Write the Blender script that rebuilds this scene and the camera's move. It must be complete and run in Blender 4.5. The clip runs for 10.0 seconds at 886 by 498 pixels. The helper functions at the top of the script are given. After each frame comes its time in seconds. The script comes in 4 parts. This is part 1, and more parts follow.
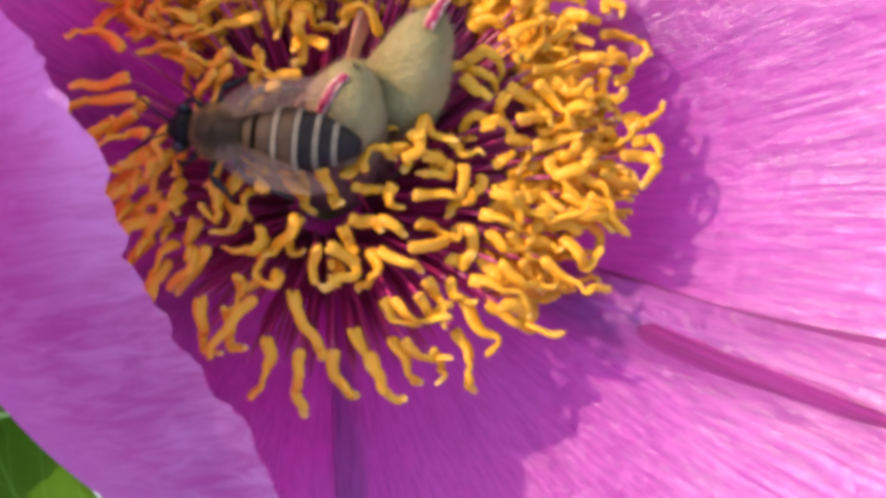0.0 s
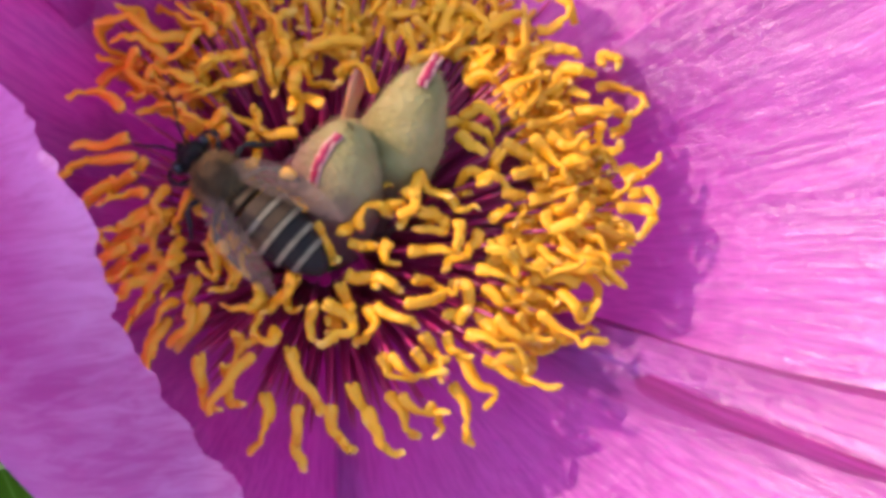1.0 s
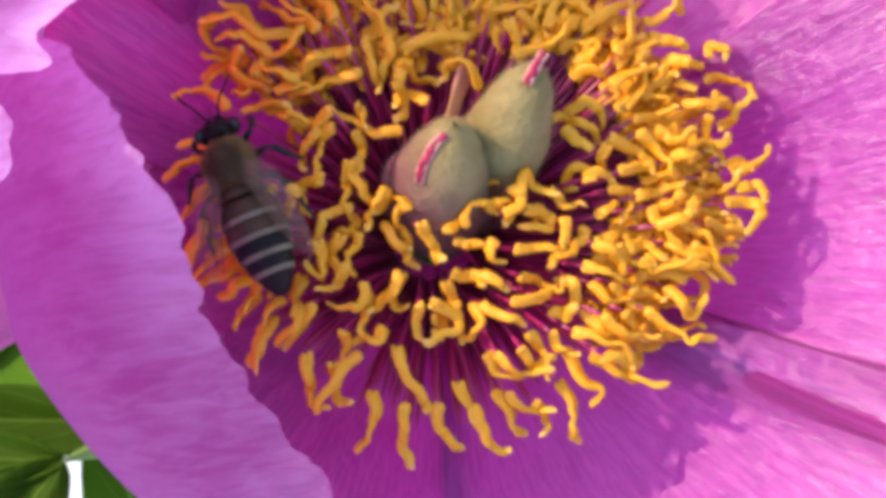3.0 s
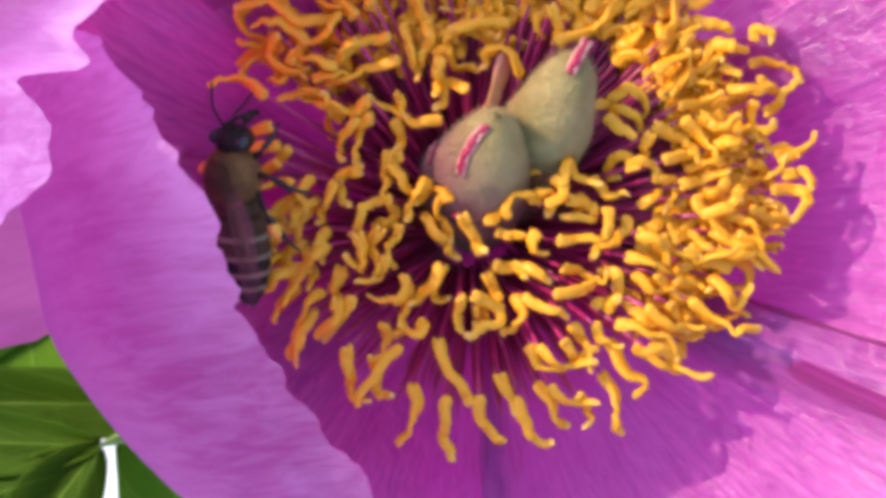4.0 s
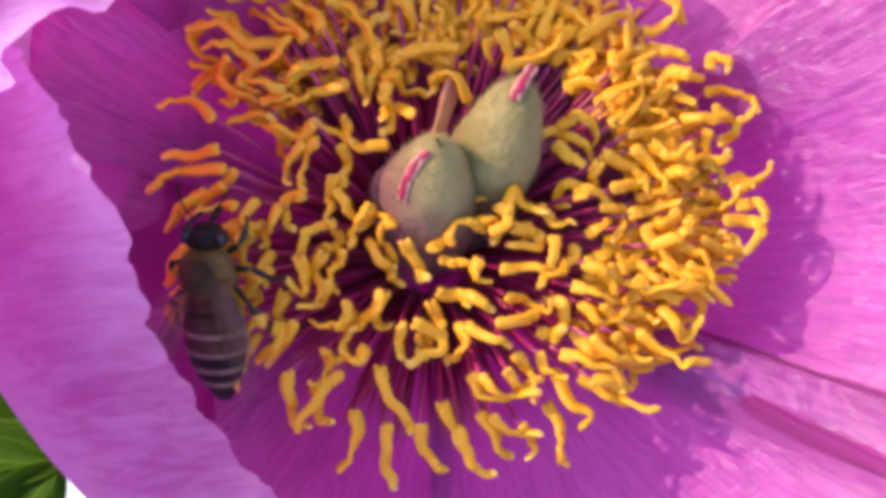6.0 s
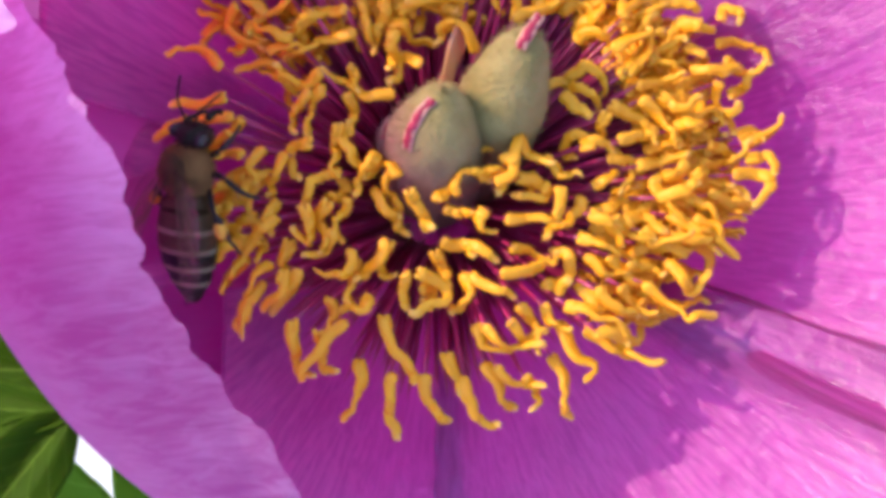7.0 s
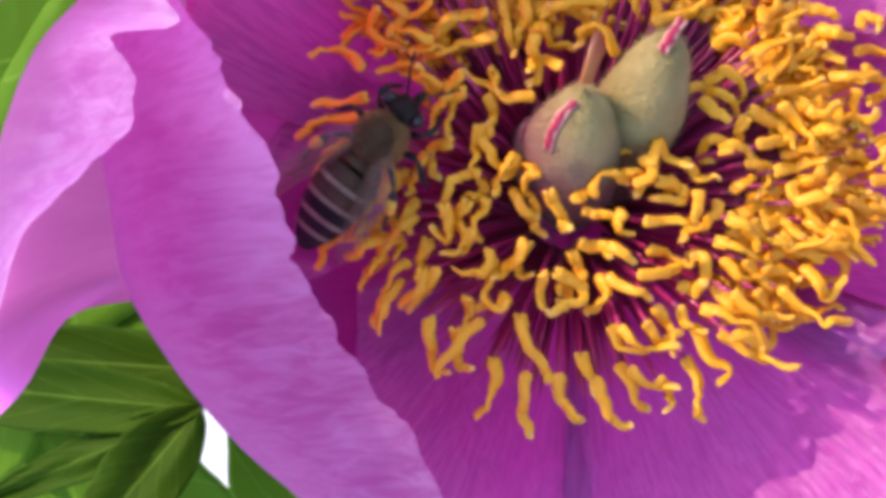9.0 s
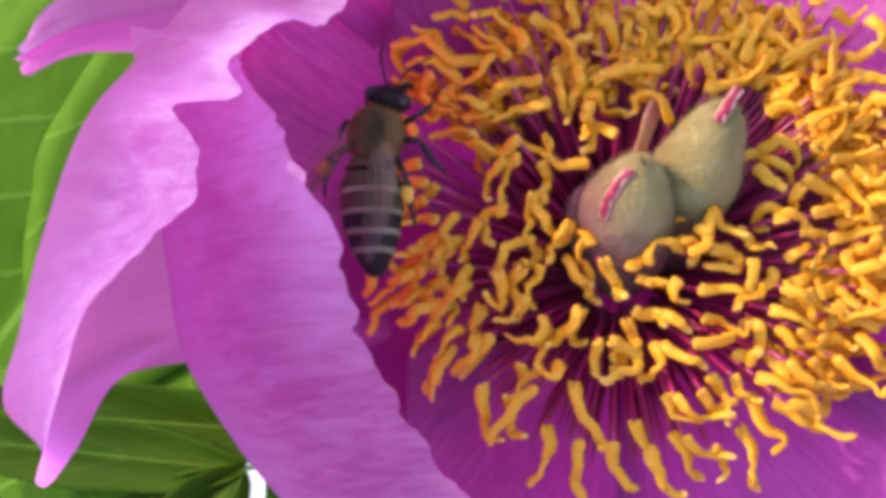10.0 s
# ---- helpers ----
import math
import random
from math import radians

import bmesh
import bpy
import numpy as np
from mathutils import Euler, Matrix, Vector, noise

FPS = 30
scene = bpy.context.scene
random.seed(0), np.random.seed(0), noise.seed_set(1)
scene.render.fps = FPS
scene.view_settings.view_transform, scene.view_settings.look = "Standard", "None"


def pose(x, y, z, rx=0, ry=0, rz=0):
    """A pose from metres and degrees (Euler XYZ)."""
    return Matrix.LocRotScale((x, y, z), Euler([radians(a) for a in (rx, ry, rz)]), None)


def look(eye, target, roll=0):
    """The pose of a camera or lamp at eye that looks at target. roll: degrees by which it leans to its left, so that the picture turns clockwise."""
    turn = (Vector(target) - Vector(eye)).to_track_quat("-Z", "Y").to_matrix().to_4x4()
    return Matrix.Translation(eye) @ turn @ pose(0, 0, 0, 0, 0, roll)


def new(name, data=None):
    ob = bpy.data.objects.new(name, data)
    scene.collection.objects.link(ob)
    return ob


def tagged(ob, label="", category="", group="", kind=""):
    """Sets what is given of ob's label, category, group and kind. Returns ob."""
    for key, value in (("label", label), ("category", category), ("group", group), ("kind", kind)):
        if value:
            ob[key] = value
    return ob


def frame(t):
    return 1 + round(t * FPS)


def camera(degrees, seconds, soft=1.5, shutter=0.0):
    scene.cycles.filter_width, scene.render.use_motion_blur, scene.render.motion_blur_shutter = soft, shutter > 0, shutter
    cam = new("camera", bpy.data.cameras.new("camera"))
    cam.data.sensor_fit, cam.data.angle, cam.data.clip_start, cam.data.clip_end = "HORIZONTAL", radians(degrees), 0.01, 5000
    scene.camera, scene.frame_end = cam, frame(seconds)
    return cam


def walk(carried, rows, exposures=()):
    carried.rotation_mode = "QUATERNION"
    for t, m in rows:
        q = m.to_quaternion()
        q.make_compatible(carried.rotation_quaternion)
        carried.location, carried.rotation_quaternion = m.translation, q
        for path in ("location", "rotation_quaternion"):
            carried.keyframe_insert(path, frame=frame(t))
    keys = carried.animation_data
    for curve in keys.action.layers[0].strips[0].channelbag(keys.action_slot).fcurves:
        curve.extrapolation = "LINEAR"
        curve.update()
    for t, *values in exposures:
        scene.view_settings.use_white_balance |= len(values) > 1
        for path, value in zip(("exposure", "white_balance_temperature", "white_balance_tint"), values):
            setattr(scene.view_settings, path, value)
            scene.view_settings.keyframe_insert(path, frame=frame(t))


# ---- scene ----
cam = camera(33, 10.0, soft=4.8)
PATH = [
    (0.0, pose(0.00015, -0.00930, 0.09820, 4.058, -5.678, 0.941)),
    (0.5, pose(0.00122, -0.00753, 0.09924, 3.418, -4.295, 0.589)),
    (1.0, pose(0.00305, -0.00653, 0.09951, 4.546, -3.999, 0.556)),
    (1.5, pose(0.00421, -0.00655, 0.09998, 5.724, -2.124, 0.747)),
    (2.0, pose(0.00399, -0.00625, 0.10091, 6.024, -0.030, 0.877)),
    (2.2, pose(0.00340, -0.00607, 0.10085, 5.607, 0.284, 0.724)),
    (3.3, pose(0.00169, -0.00130, 0.09835, 1.836, -1.564, 0.334)),
    (3.5, pose(0.00200, -0.00010, 0.09795, 1.470, -2.051, 0.151)),
    (4.0, pose(0.00035, -0.00015, 0.09797, 0.360, 0.050, 0.286)),
    (4.5, pose(0.00000, 0.00000, 0.09803, 0.000, -0.000, 0.000)),
    (5.0, pose(0.00059, -0.00015, 0.09717, -0.490, 0.440, 0.181)),
    (5.2, pose(0.00268, 0.00125, 0.09700, 0.800, -0.260, 0.420)),
    (6.3, pose(0.00822, 0.00013, 0.09679, 1.096, 3.369, 1.676)),
    (6.5, pose(0.00888, -0.00009, 0.09659, 0.800, 3.735, 1.885)),
    (7.0, pose(0.00965, -0.00088, 0.09644, 0.071, 3.726, 1.927)),
    (7.5, pose(0.00873, -0.00156, 0.09723, 0.276, 5.146, 2.023)),
    (8.0, pose(0.00763, -0.00289, 0.09768, -0.352, 6.268, 2.629)),
    (8.5, pose(0.00582, -0.00204, 0.09773, 1.530, 6.631, 3.203)),
    (9.0, pose(0.00583, -0.00250, 0.09802, 1.028, 6.552, 3.033)),
    (9.2, pose(0.00508, -0.00222, 0.09828, 1.371, 7.330, 3.062)),
    (9.5, pose(0.00395, -0.00180, 0.09866, 1.886, 7.431, 3.105)),
    (10.0, pose(0.00312, -0.00071, 0.09829, 2.454, 7.031, 3.314)),
]

walk(cam, PATH, exposures=((0.0, 1.85, 7050, 16), (1.5, 1.94, 7050, 16), (10.0, 1.96, 7050, 16)))

# ---- light ----
from mathutils.bvhtree import BVHTree

SUN = Vector((-0.768, 0.372, 0.520)).normalized()
world = bpy.data.worlds.new("sky")
scene.world = world
world.use_nodes = True
wn = world.node_tree.nodes
sky = wn.new("ShaderNodeTexSky")
sky.sky_type = "NISHITA"
sky.sun_disc = False
sky.ozone_density = 2.2
sky.sun_elevation = math.asin(SUN.z)
sky.sun_rotation = math.atan2(SUN.x, SUN.y)
wn["Background"].inputs[1].default_value = 0.15
world.node_tree.links.new(sky.outputs[0], wn["Background"].inputs[0])
sun = new("sun", bpy.data.lights.new("sun", "SUN"))
sun.data.energy = 1.04
sun.data.angle = radians(0.6)
sun.data.color = (1.0, 0.87, 0.69)
sun.matrix_world = look(SUN * 2, (0, 0, 0))

MM = 0.001


# ---- materials ----
def material(name):
    m = bpy.data.materials.new(name)
    m.use_nodes = True
    return m, m.node_tree.nodes, m.node_tree.links, m.node_tree.nodes["Principled BSDF"]


def noise_node(n, l, vec, scale, detail=3.0, rough=0.55, twist=0.0):
    t = n.new("ShaderNodeTexNoise")
    t.inputs["Distortion"].default_value = twist
    t.inputs["Scale"].default_value = scale
    t.inputs["Detail"].default_value = detail
    t.inputs["Roughness"].default_value = rough
    if vec:
        l.new(vec, t.inputs["Vector"])
    return t.outputs[0]


def ramp(n, l, fac, stops):
    r = n.new("ShaderNodeValToRGB")
    while len(r.color_ramp.elements) < len(stops):
        r.color_ramp.elements.new(0.5)
    for e, (p, c) in zip(r.color_ramp.elements, stops):
        e.position = p
        e.color = (*c, 1)
    l.new(fac, r.inputs[0])
    return r.outputs[0]


def mix(n, l, fac, a, b, how="MIX"):
    m = n.new("ShaderNodeMix")
    m.data_type = "RGBA"
    m.blend_type = how
    for sock, v in ((m.inputs[0], fac), (m.inputs[6], a), (m.inputs[7], b)):
        if isinstance(v, (int, float)):
            sock.default_value = v
        elif isinstance(v, tuple):
            sock.default_value = (*v, 1)
        else:
            l.new(v, sock)
    return m.outputs[2]


def bump(n, l, height, strength, distance, target):
    b = n.new("ShaderNodeBump")
    b.inputs["Strength"].default_value = strength
    b.inputs["Distance"].default_value = distance
    l.new(height, b.inputs["Height"])
    l.new(b.outputs[0], target)


def fanned_uv(n, l, sx, sy, middle):
    """The petal's u and v; with a middle, the lines of equal u spread from it towards the rim."""
    if not middle:
        return scaled_uv(n, l, sx, sy)[1]
    sep = n.new("ShaderNodeSeparateXYZ")
    l.new(n.new("ShaderNodeUVMap").outputs[0], sep.inputs[0])
    off = n.new("ShaderNodeMath")
    off.operation = "SUBTRACT"
    off.inputs[1].default_value = middle
    l.new(sep.outputs[0], off.inputs[0])
    wide = n.new("ShaderNodeMath")
    wide.operation = "MULTIPLY_ADD"
    wide.inputs[1].default_value = 0.62
    wide.inputs[2].default_value = 0.5
    l.new(sep.outputs[1], wide.inputs[0])
    fan = n.new("ShaderNodeMath")
    fan.operation = "DIVIDE"
    l.new(off.outputs[0], fan.inputs[0])
    l.new(wide.outputs[0], fan.inputs[1])
    com = n.new("ShaderNodeCombineXYZ")
    l.new(fan.outputs[0], com.inputs[0])
    l.new(sep.outputs[1], com.inputs[1])
    mp = n.new("ShaderNodeMapping")
    mp.inputs["Scale"].default_value = (sx, sy, 1)
    l.new(com.outputs[0], mp.inputs[0])
    return mp.outputs[0]


def scaled_uv(n, l, sx, sy):
    uv = n.new("ShaderNodeUVMap")
    mp = n.new("ShaderNodeMapping")
    mp.inputs["Scale"].default_value = (sx, sy, 1)
    l.new(uv.outputs[0], mp.inputs[0])
    return uv.outputs[0], mp.outputs[0]


def petal_material(name, deep, mid, pale, glow, through_share=0.64, rough=0.32, dash=2.6, relief=0.8, vein=0.7, fine_lines=85, spots=(0.26, 0.48), streaks=0.5, gloss=0.5, mottle=0.0, crinkle=0.0, fan=0.0, side_shade=None, wave=0.7, line=(0.30, 0.02, 0.30)):
    """Petal skin: u runs across the petal, v from claw to rim; fine veins along v."""
    m, n, l, p = material(name)
    uv = scaled_uv(n, l, 1, 1)[0]
    fine = fanned_uv(n, l, fine_lines, dash, fan)
    broad = fanned_uv(n, l, 14, 1.5, fan)
    veins = noise_node(n, l, fine, 1.0, 4, 0.6, wave)
    streak = noise_node(n, l, broad, 1.0, 3, 0.5)
    sep = n.new("ShaderNodeSeparateXYZ")
    l.new(uv, sep.inputs[0])
    base = ramp(n, l, sep.outputs[1], ((0.10, (0.34, 0.008, 0.14)), (spots[0], deep), (spots[1], mid), (0.94, pale)))
    if side_shade:
        # one side stays deeper up to the rim: its dimmer light painted in
        base = mix(n, l, ramp(n, l, sep.outputs[0], ((side_shade[0], (0, 0, 0)), (side_shade[1], (0.9, 0.9, 0.9)))), base, tuple(0.5 * (a + b) for a, b in zip(deep, mid)))
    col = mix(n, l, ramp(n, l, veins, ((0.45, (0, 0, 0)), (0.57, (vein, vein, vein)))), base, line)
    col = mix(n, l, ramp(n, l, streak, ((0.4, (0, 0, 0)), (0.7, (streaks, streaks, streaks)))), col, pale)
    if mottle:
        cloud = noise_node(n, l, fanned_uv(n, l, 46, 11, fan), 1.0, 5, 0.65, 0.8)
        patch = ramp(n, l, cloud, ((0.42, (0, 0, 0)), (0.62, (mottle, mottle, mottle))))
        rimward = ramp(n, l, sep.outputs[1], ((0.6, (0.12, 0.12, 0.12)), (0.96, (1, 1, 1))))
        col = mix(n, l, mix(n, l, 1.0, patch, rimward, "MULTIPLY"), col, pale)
    l.new(col, p.inputs["Base Color"])
    p.inputs["Roughness"].default_value = rough
    p.inputs["Sheen Weight"].default_value = 0.15
    p.inputs["Specular IOR Level"].default_value = gloss
    grain = noise_node(n, l, scaled_uv(n, l, 240, 60)[1], 1.0, 3)
    rel = n.new("ShaderNodeMath")
    rel.operation = "MULTIPLY_ADD"
    rel.inputs[1].default_value = 0.45
    l.new(grain, rel.inputs[0])
    l.new(veins, rel.inputs[2])
    height = rel.outputs[0]
    if crinkle:
        fold_noise = noise_node(n, l, scaled_uv(n, l, 30, 22)[1], 1.0, 3, 0.5, 0.4)
        deep_rel = n.new("ShaderNodeMath")
        deep_rel.operation = "MULTIPLY_ADD"
        deep_rel.inputs[1].default_value = 2.4 * crinkle
        l.new(fold_noise, deep_rel.inputs[0])
        l.new(height, deep_rel.inputs[2])
        height = deep_rel.outputs[0]
    bump(n, l, height, relief, 0.00035, p.inputs["Normal"])
    tr = n.new("ShaderNodeBsdfTranslucent")
    tcol = mix(n, l, 0.8, col, glow)
    l.new(tcol, tr.inputs[0])
    ms = n.new("ShaderNodeMixShader")
    ms.inputs[0].default_value = through_share
    l.new(p.outputs[0], ms.inputs[1])
    l.new(tr.outputs[0], ms.inputs[2])
    l.new(ms.outputs[0], n["Material Output"].inputs[0])
    return m


def plain_material(name, a, b, scale, rough, bump_size=0.0002, strength=0.4, sss=0.0, gloss=0.4, flush=None):
    m, n, l, p = material(name)
    tc = n.new("ShaderNodeTexCoord").outputs["Object"]
    f = noise_node(n, l, tc, scale, 5)
    f2 = noise_node(n, l, tc, scale * 6, 4)
    info = n.new("ShaderNodeObjectInfo")
    big = mix(n, l, ramp(n, l, f, ((0.35, (0, 0, 0)), (0.65, (1, 1, 1)))), a, b)
    big = mix(n, l, 0.25, big, ramp(n, l, info.outputs["Random"], ((0.0, a), (1.0, b))))
    if flush:
        # a blush of another colour on its lower side away from the middle
        dot = n.new("ShaderNodeVectorMath")
        dot.operation = "DOT_PRODUCT"
        dot.inputs[1].default_value = (0.5, 0.25, 0.6)
        l.new(tc, dot.inputs[0])
        add = n.new("ShaderNodeMath")
        add.operation = "MULTIPLY_ADD"
        add.inputs[1].default_value = 0.002
        l.new(f, add.inputs[0])
        l.new(dot.outputs["Value"], add.inputs[2])
        rng = n.new("ShaderNodeMapRange")
        rng.inputs["From Min"].default_value = 0.0046
        rng.inputs["From Max"].default_value = 0.0082
        l.new(add.outputs[0], rng.inputs["Value"])
        big = mix(n, l, rng.outputs[0], flush, big)
    l.new(big, p.inputs["Base Color"])
    p.inputs["Roughness"].default_value = rough
    p.inputs["Specular IOR Level"].default_value = gloss
    if sss:
        p.inputs["Subsurface Weight"].default_value = sss
        p.inputs["Subsurface Scale"].default_value = 0.0006
    bump(n, l, f2, strength, bump_size, p.inputs["Normal"])
    return m


PETAL_IN = petal_material("petal_inner", (0.56, 0.100, 0.51), (0.58, 0.102, 0.49), (0.63, 0.14, 0.47), (0.90, 0.155, 0.64), streaks=0.28, through_share=0.54, rough=0.22, relief=0.6, dash=10.0, vein=0.7, wave=1.3, gloss=1.0, crinkle=0.75, spots=(0.26, 0.52), line=(0.26, 0.013, 0.24))
PETAL_OUT = petal_material("petal_outer", (0.18, 0.02, 0.17), (0.28, 0.05, 0.27), (0.72, 0.50, 0.86), (0.86, 0.19, 0.70), line=(0.18, 0.02, 0.18), through_share=0.68, dash=9.0, relief=0.6, rough=0.48, vein=0.4, fine_lines=80, spots=(0.58, 0.81), streaks=0.08, mottle=0.52, gloss=0.4, fan=0.66, side_shade=(0.32, 0.6))


def anther_material():
    """Gold with paler dusty tips; v runs from the foot to the tip."""
    m, n, l, p = material("anther")
    tc = n.new("ShaderNodeTexCoord").outputs["Object"]
    f = noise_node(n, l, tc, 330, 4)
    fine = noise_node(n, l, tc, 2200, 4)
    sep = n.new("ShaderNodeSeparateXYZ")
    l.new(n.new("ShaderNodeUVMap").outputs[0], sep.inputs[0])
    info = n.new("ShaderNodeObjectInfo")
    col = ramp(n, l, sep.outputs[1], ((0.0, (0.93, 0.42, 0.025)), (0.3, (0.93, 0.38, 0.01)), (0.85, (0.94, 0.445, 0.02)), (0.97, (0.95, 0.55, 0.12))))
    col = mix(n, l, ramp(n, l, f, ((0.4, (0, 0, 0)), (0.7, (0.4, 0.4, 0.4)))), col, (0.94, 0.44, 0.025))
    col = mix(n, l, ramp(n, l, info.outputs["Random"], ((0.0, (0, 0, 0)), (1.0, (0.22, 0.22, 0.22)))), col, (0.90, 0.34, 0.01))
    l.new(col, p.inputs["Base Color"])
    p.inputs["Roughness"].default_value = 0.45
    p.inputs["Specular IOR Level"].default_value = 0.4
    bump(n, l, fine, 0.5, 0.00012, p.inputs["Normal"])
    tr = n.new("ShaderNodeBsdfTranslucent")
    l.new(mix(n, l, 0.5, col, (1.0, 0.66, 0.08)), tr.inputs[0])
    ms = n.new("ShaderNodeMixShader")
    ms.inputs[0].default_value = 0.14
    l.new(p.outputs[0], ms.inputs[1])
    l.new(tr.outputs[0], ms.inputs[2])
    l.new(ms.outputs[0], n["Material Output"].inputs[0])
    return m


# deep pink that paints the shade of the creases
PETAL_CREASE_SHADE = petal_material("petal_fold", (0.38, 0.03, 0.27), (0.44, 0.04, 0.31), (0.50, 0.06, 0.37), (0.88, 0.09, 0.52), through_share=0.5, rough=0.5, relief=0.8, vein=0.9, gloss=0.35, line=(0.20, 0.004, 0.10))
ANTHER = anther_material()
FILAMENT = plain_material("filament", (0.34, 0.008, 0.07), (0.52, 0.035, 0.15), 200, 0.3, gloss=0.6)
CARPEL = plain_material("carpel", (0.265, 0.195, 0.062), (0.375, 0.285, 0.11), 500, 0.85, 0.0004, 0.9, 0.1, flush=(0.23, 0.10, 0.085))
CARPEL_PINK = plain_material("carpel_flushed", (0.36, 0.14, 0.15), (0.44, 0.26, 0.20), 320, 0.8, 0.00025, 0.5, 0.1)
PETALOID = plain_material("petaloid", (0.55, 0.14, 0.16), (0.62, 0.34, 0.12), 200, 0.55, sss=0.4)
STIGMA = plain_material("stigma", (0.30, 0.004, 0.03), (0.44, 0.025, 0.07), 600, 0.45)
LIP = plain_material("stigma_lip", (0.48, 0.16, 0.15), (0.56, 0.30, 0.22), 900, 0.6)
GROUND = plain_material("pale_gravel", (0.60, 0.58, 0.54), (0.74, 0.72, 0.68), 60, 0.9, 0.004)


# ---- mesh tools ----
def mesh_object(name, bm, mat, parent=None, label="", smooth=True):
    me = bpy.data.meshes.new(name)
    bm.to_mesh(me)
    bm.free()
    me.materials.append(mat)
    if smooth:
        me.shade_smooth()
    ob = new(name, me)
    if parent:
        ob.parent = parent
    if label:
        ob["label"] = label
    return ob


part = mesh_object


def spline(pts, t):
    """A point of the smooth line through pts, t from 0 to 1."""
    n = len(pts) - 1
    s = min(max(t, 0.0), 1.0) * n
    i = min(int(s), n - 1)
    f = s - i
    p0, p1, p2, p3 = (pts[max(i - 1, 0)], pts[i], pts[i + 1], pts[min(i + 2, n)])
    return 0.5 * (2 * p1 + (p2 - p0) * f + (2 * p0 - 5 * p1 + 4 * p2 - p3) * f * f + (3 * p1 - p0 - 3 * p2 + p3) * f ** 3)


def tube(bm, pts, radius, sides=8, rings=10, flat=1.0, groove=0.0, notch=0.0, twist=0.0, foot=0.7):
    """A round-ended tube along a smooth line; radius(t) in the units of pts."""
    pts = [Vector(p) for p in pts]
    side = Vector((0, 0, 1))
    uvl = bm.loops.layers.uv.verify()
    loops = []
    for k in range(rings + 1):
        t = k / rings
        c = spline(pts, t)
        d = (spline(pts, min(t + 0.02, 1)) - spline(pts, max(t - 0.02, 0))).normalized()
        a = d.cross(side)
        if a.length < 0.05:
            a = d.cross(Vector((1, 0, 0)))
        a.normalize()
        b = d.cross(a).normalized()
        if twist:
            c1, s1 = math.cos(twist * t), math.sin(twist * t)
            a, b = a * c1 + b * s1, b * c1 - a * s1
        end = math.sqrt(max(0.0, 1 - max(0, (t - 0.9) / 0.1) ** 2)) * 0.85 + 0.15
        start = math.sqrt(max(0.0, 1 - max(0, (0.08 - t) / 0.08) ** 2)) * (1 - foot) + foot
        r = radius(t) * end * start
        loop = []
        for j in range(sides):
            w = 2 * math.pi * j / sides
            q = r * (1 - groove * (0.5 + 0.5 * math.cos(2 * w + math.pi)) ** 3)
            v = c + a * (math.cos(w) * q) + b * (math.sin(w) * q * flat)
            if notch and k == 0:
                v -= d * notch * abs(math.cos(w)) ** 2
            loop.append(bm.verts.new(v))
        loops.append(loop)
    for k, (l0, l1) in enumerate(zip(loops, loops[1:])):
        for j in range(sides):
            f = bm.faces.new((l0[j], l0[(j + 1) % sides], l1[(j + 1) % sides], l1[j]))
            for lp, v in zip(f.loops, (k, k, k + 1, k + 1)):
                lp[uvl].uv = (j / sides, v / rings)
    bm.faces.new(loops[0][::-1])
    bm.faces.new(loops[-1])


def loft(rows, nu=48, nv=40, ripple=0.4, rim=0.8, seed=0.0, across=None):
    """A petal skin through rows of guide places from claw to rim, in mm, with a wavy rim."""
    bm = bmesh.new()
    uvl = bm.loops.layers.uv.new("UVMap")
    rows = [[Vector(p) for p in r] for r in rows]
    grid = []
    for j in range(nv + 1):
        line = []
        for i in range(nu + 1):
            u = i / nu
            v = j / nv
            reach = v * (1 - v ** 5 * rim * 0.02 * (0.6 + 1.5 * noise.noise((u * 9 + seed, seed, 0)) + 0.7 * noise.noise((u * 23, seed, 7)) + 0.3 * noise.noise((u * 60, seed, 3))))
            p = spline([spline(r, u) for r in rows], reach)
            w = v ** 2 * ripple
            q = (u * 7 + seed, v * 2.0, seed)
            p = p + Vector((noise.noise(q), noise.noise((q[1] + 9, q[0], 1)), noise.noise((q[0], 5, q[1])))) * w
            line.append(bm.verts.new(p * MM))
        grid.append(line)
    for j in range(nv):
        for i in range(nu):
            f = bm.faces.new((grid[j][i], grid[j][i + 1], grid[j + 1][i + 1], grid[j + 1][i]))
            for lp, (a, b) in zip(f.loops, ((i, j), (i + 1, j), (i + 1, j + 1), (i, j + 1))):
                lp[uvl].uv = (spline(across, a / nu) if across else a / nu, b / nv)
    bm.normal_update()
    return bm


def petal(name, rows, mat, parent, label="", thick=0.3, **kw):
    ob = part(name, loft(rows, **kw), mat, parent, label)
    if thick:
        s = ob.modifiers.new("thickness", "SOLIDIFY")
        s.thickness = thick * MM
        s.offset = 0
    return ob


# ---- the flower ----
CX, CY = 2.4, 2.3
flower = tagged(new("peony_flower"), "wide open single magenta pink peony with golden stamens", "flower")


def bowl(az, r, lift=0.0):
    """A place on the open bowl of petals at an azimuth and a radius from the middle."""
    k = min(1.0, max(0.0, (r - 12) / 12))
    z = -8.5 + 3.8 * (r / 20) ** 1.3 + 2.1 * k * k * (3 - 2 * k) + 0.017 * max(0.0, r - 20) ** 2 + lift
    return (CX + r * math.cos(radians(az)), CY + r * math.sin(radians(az)), z)


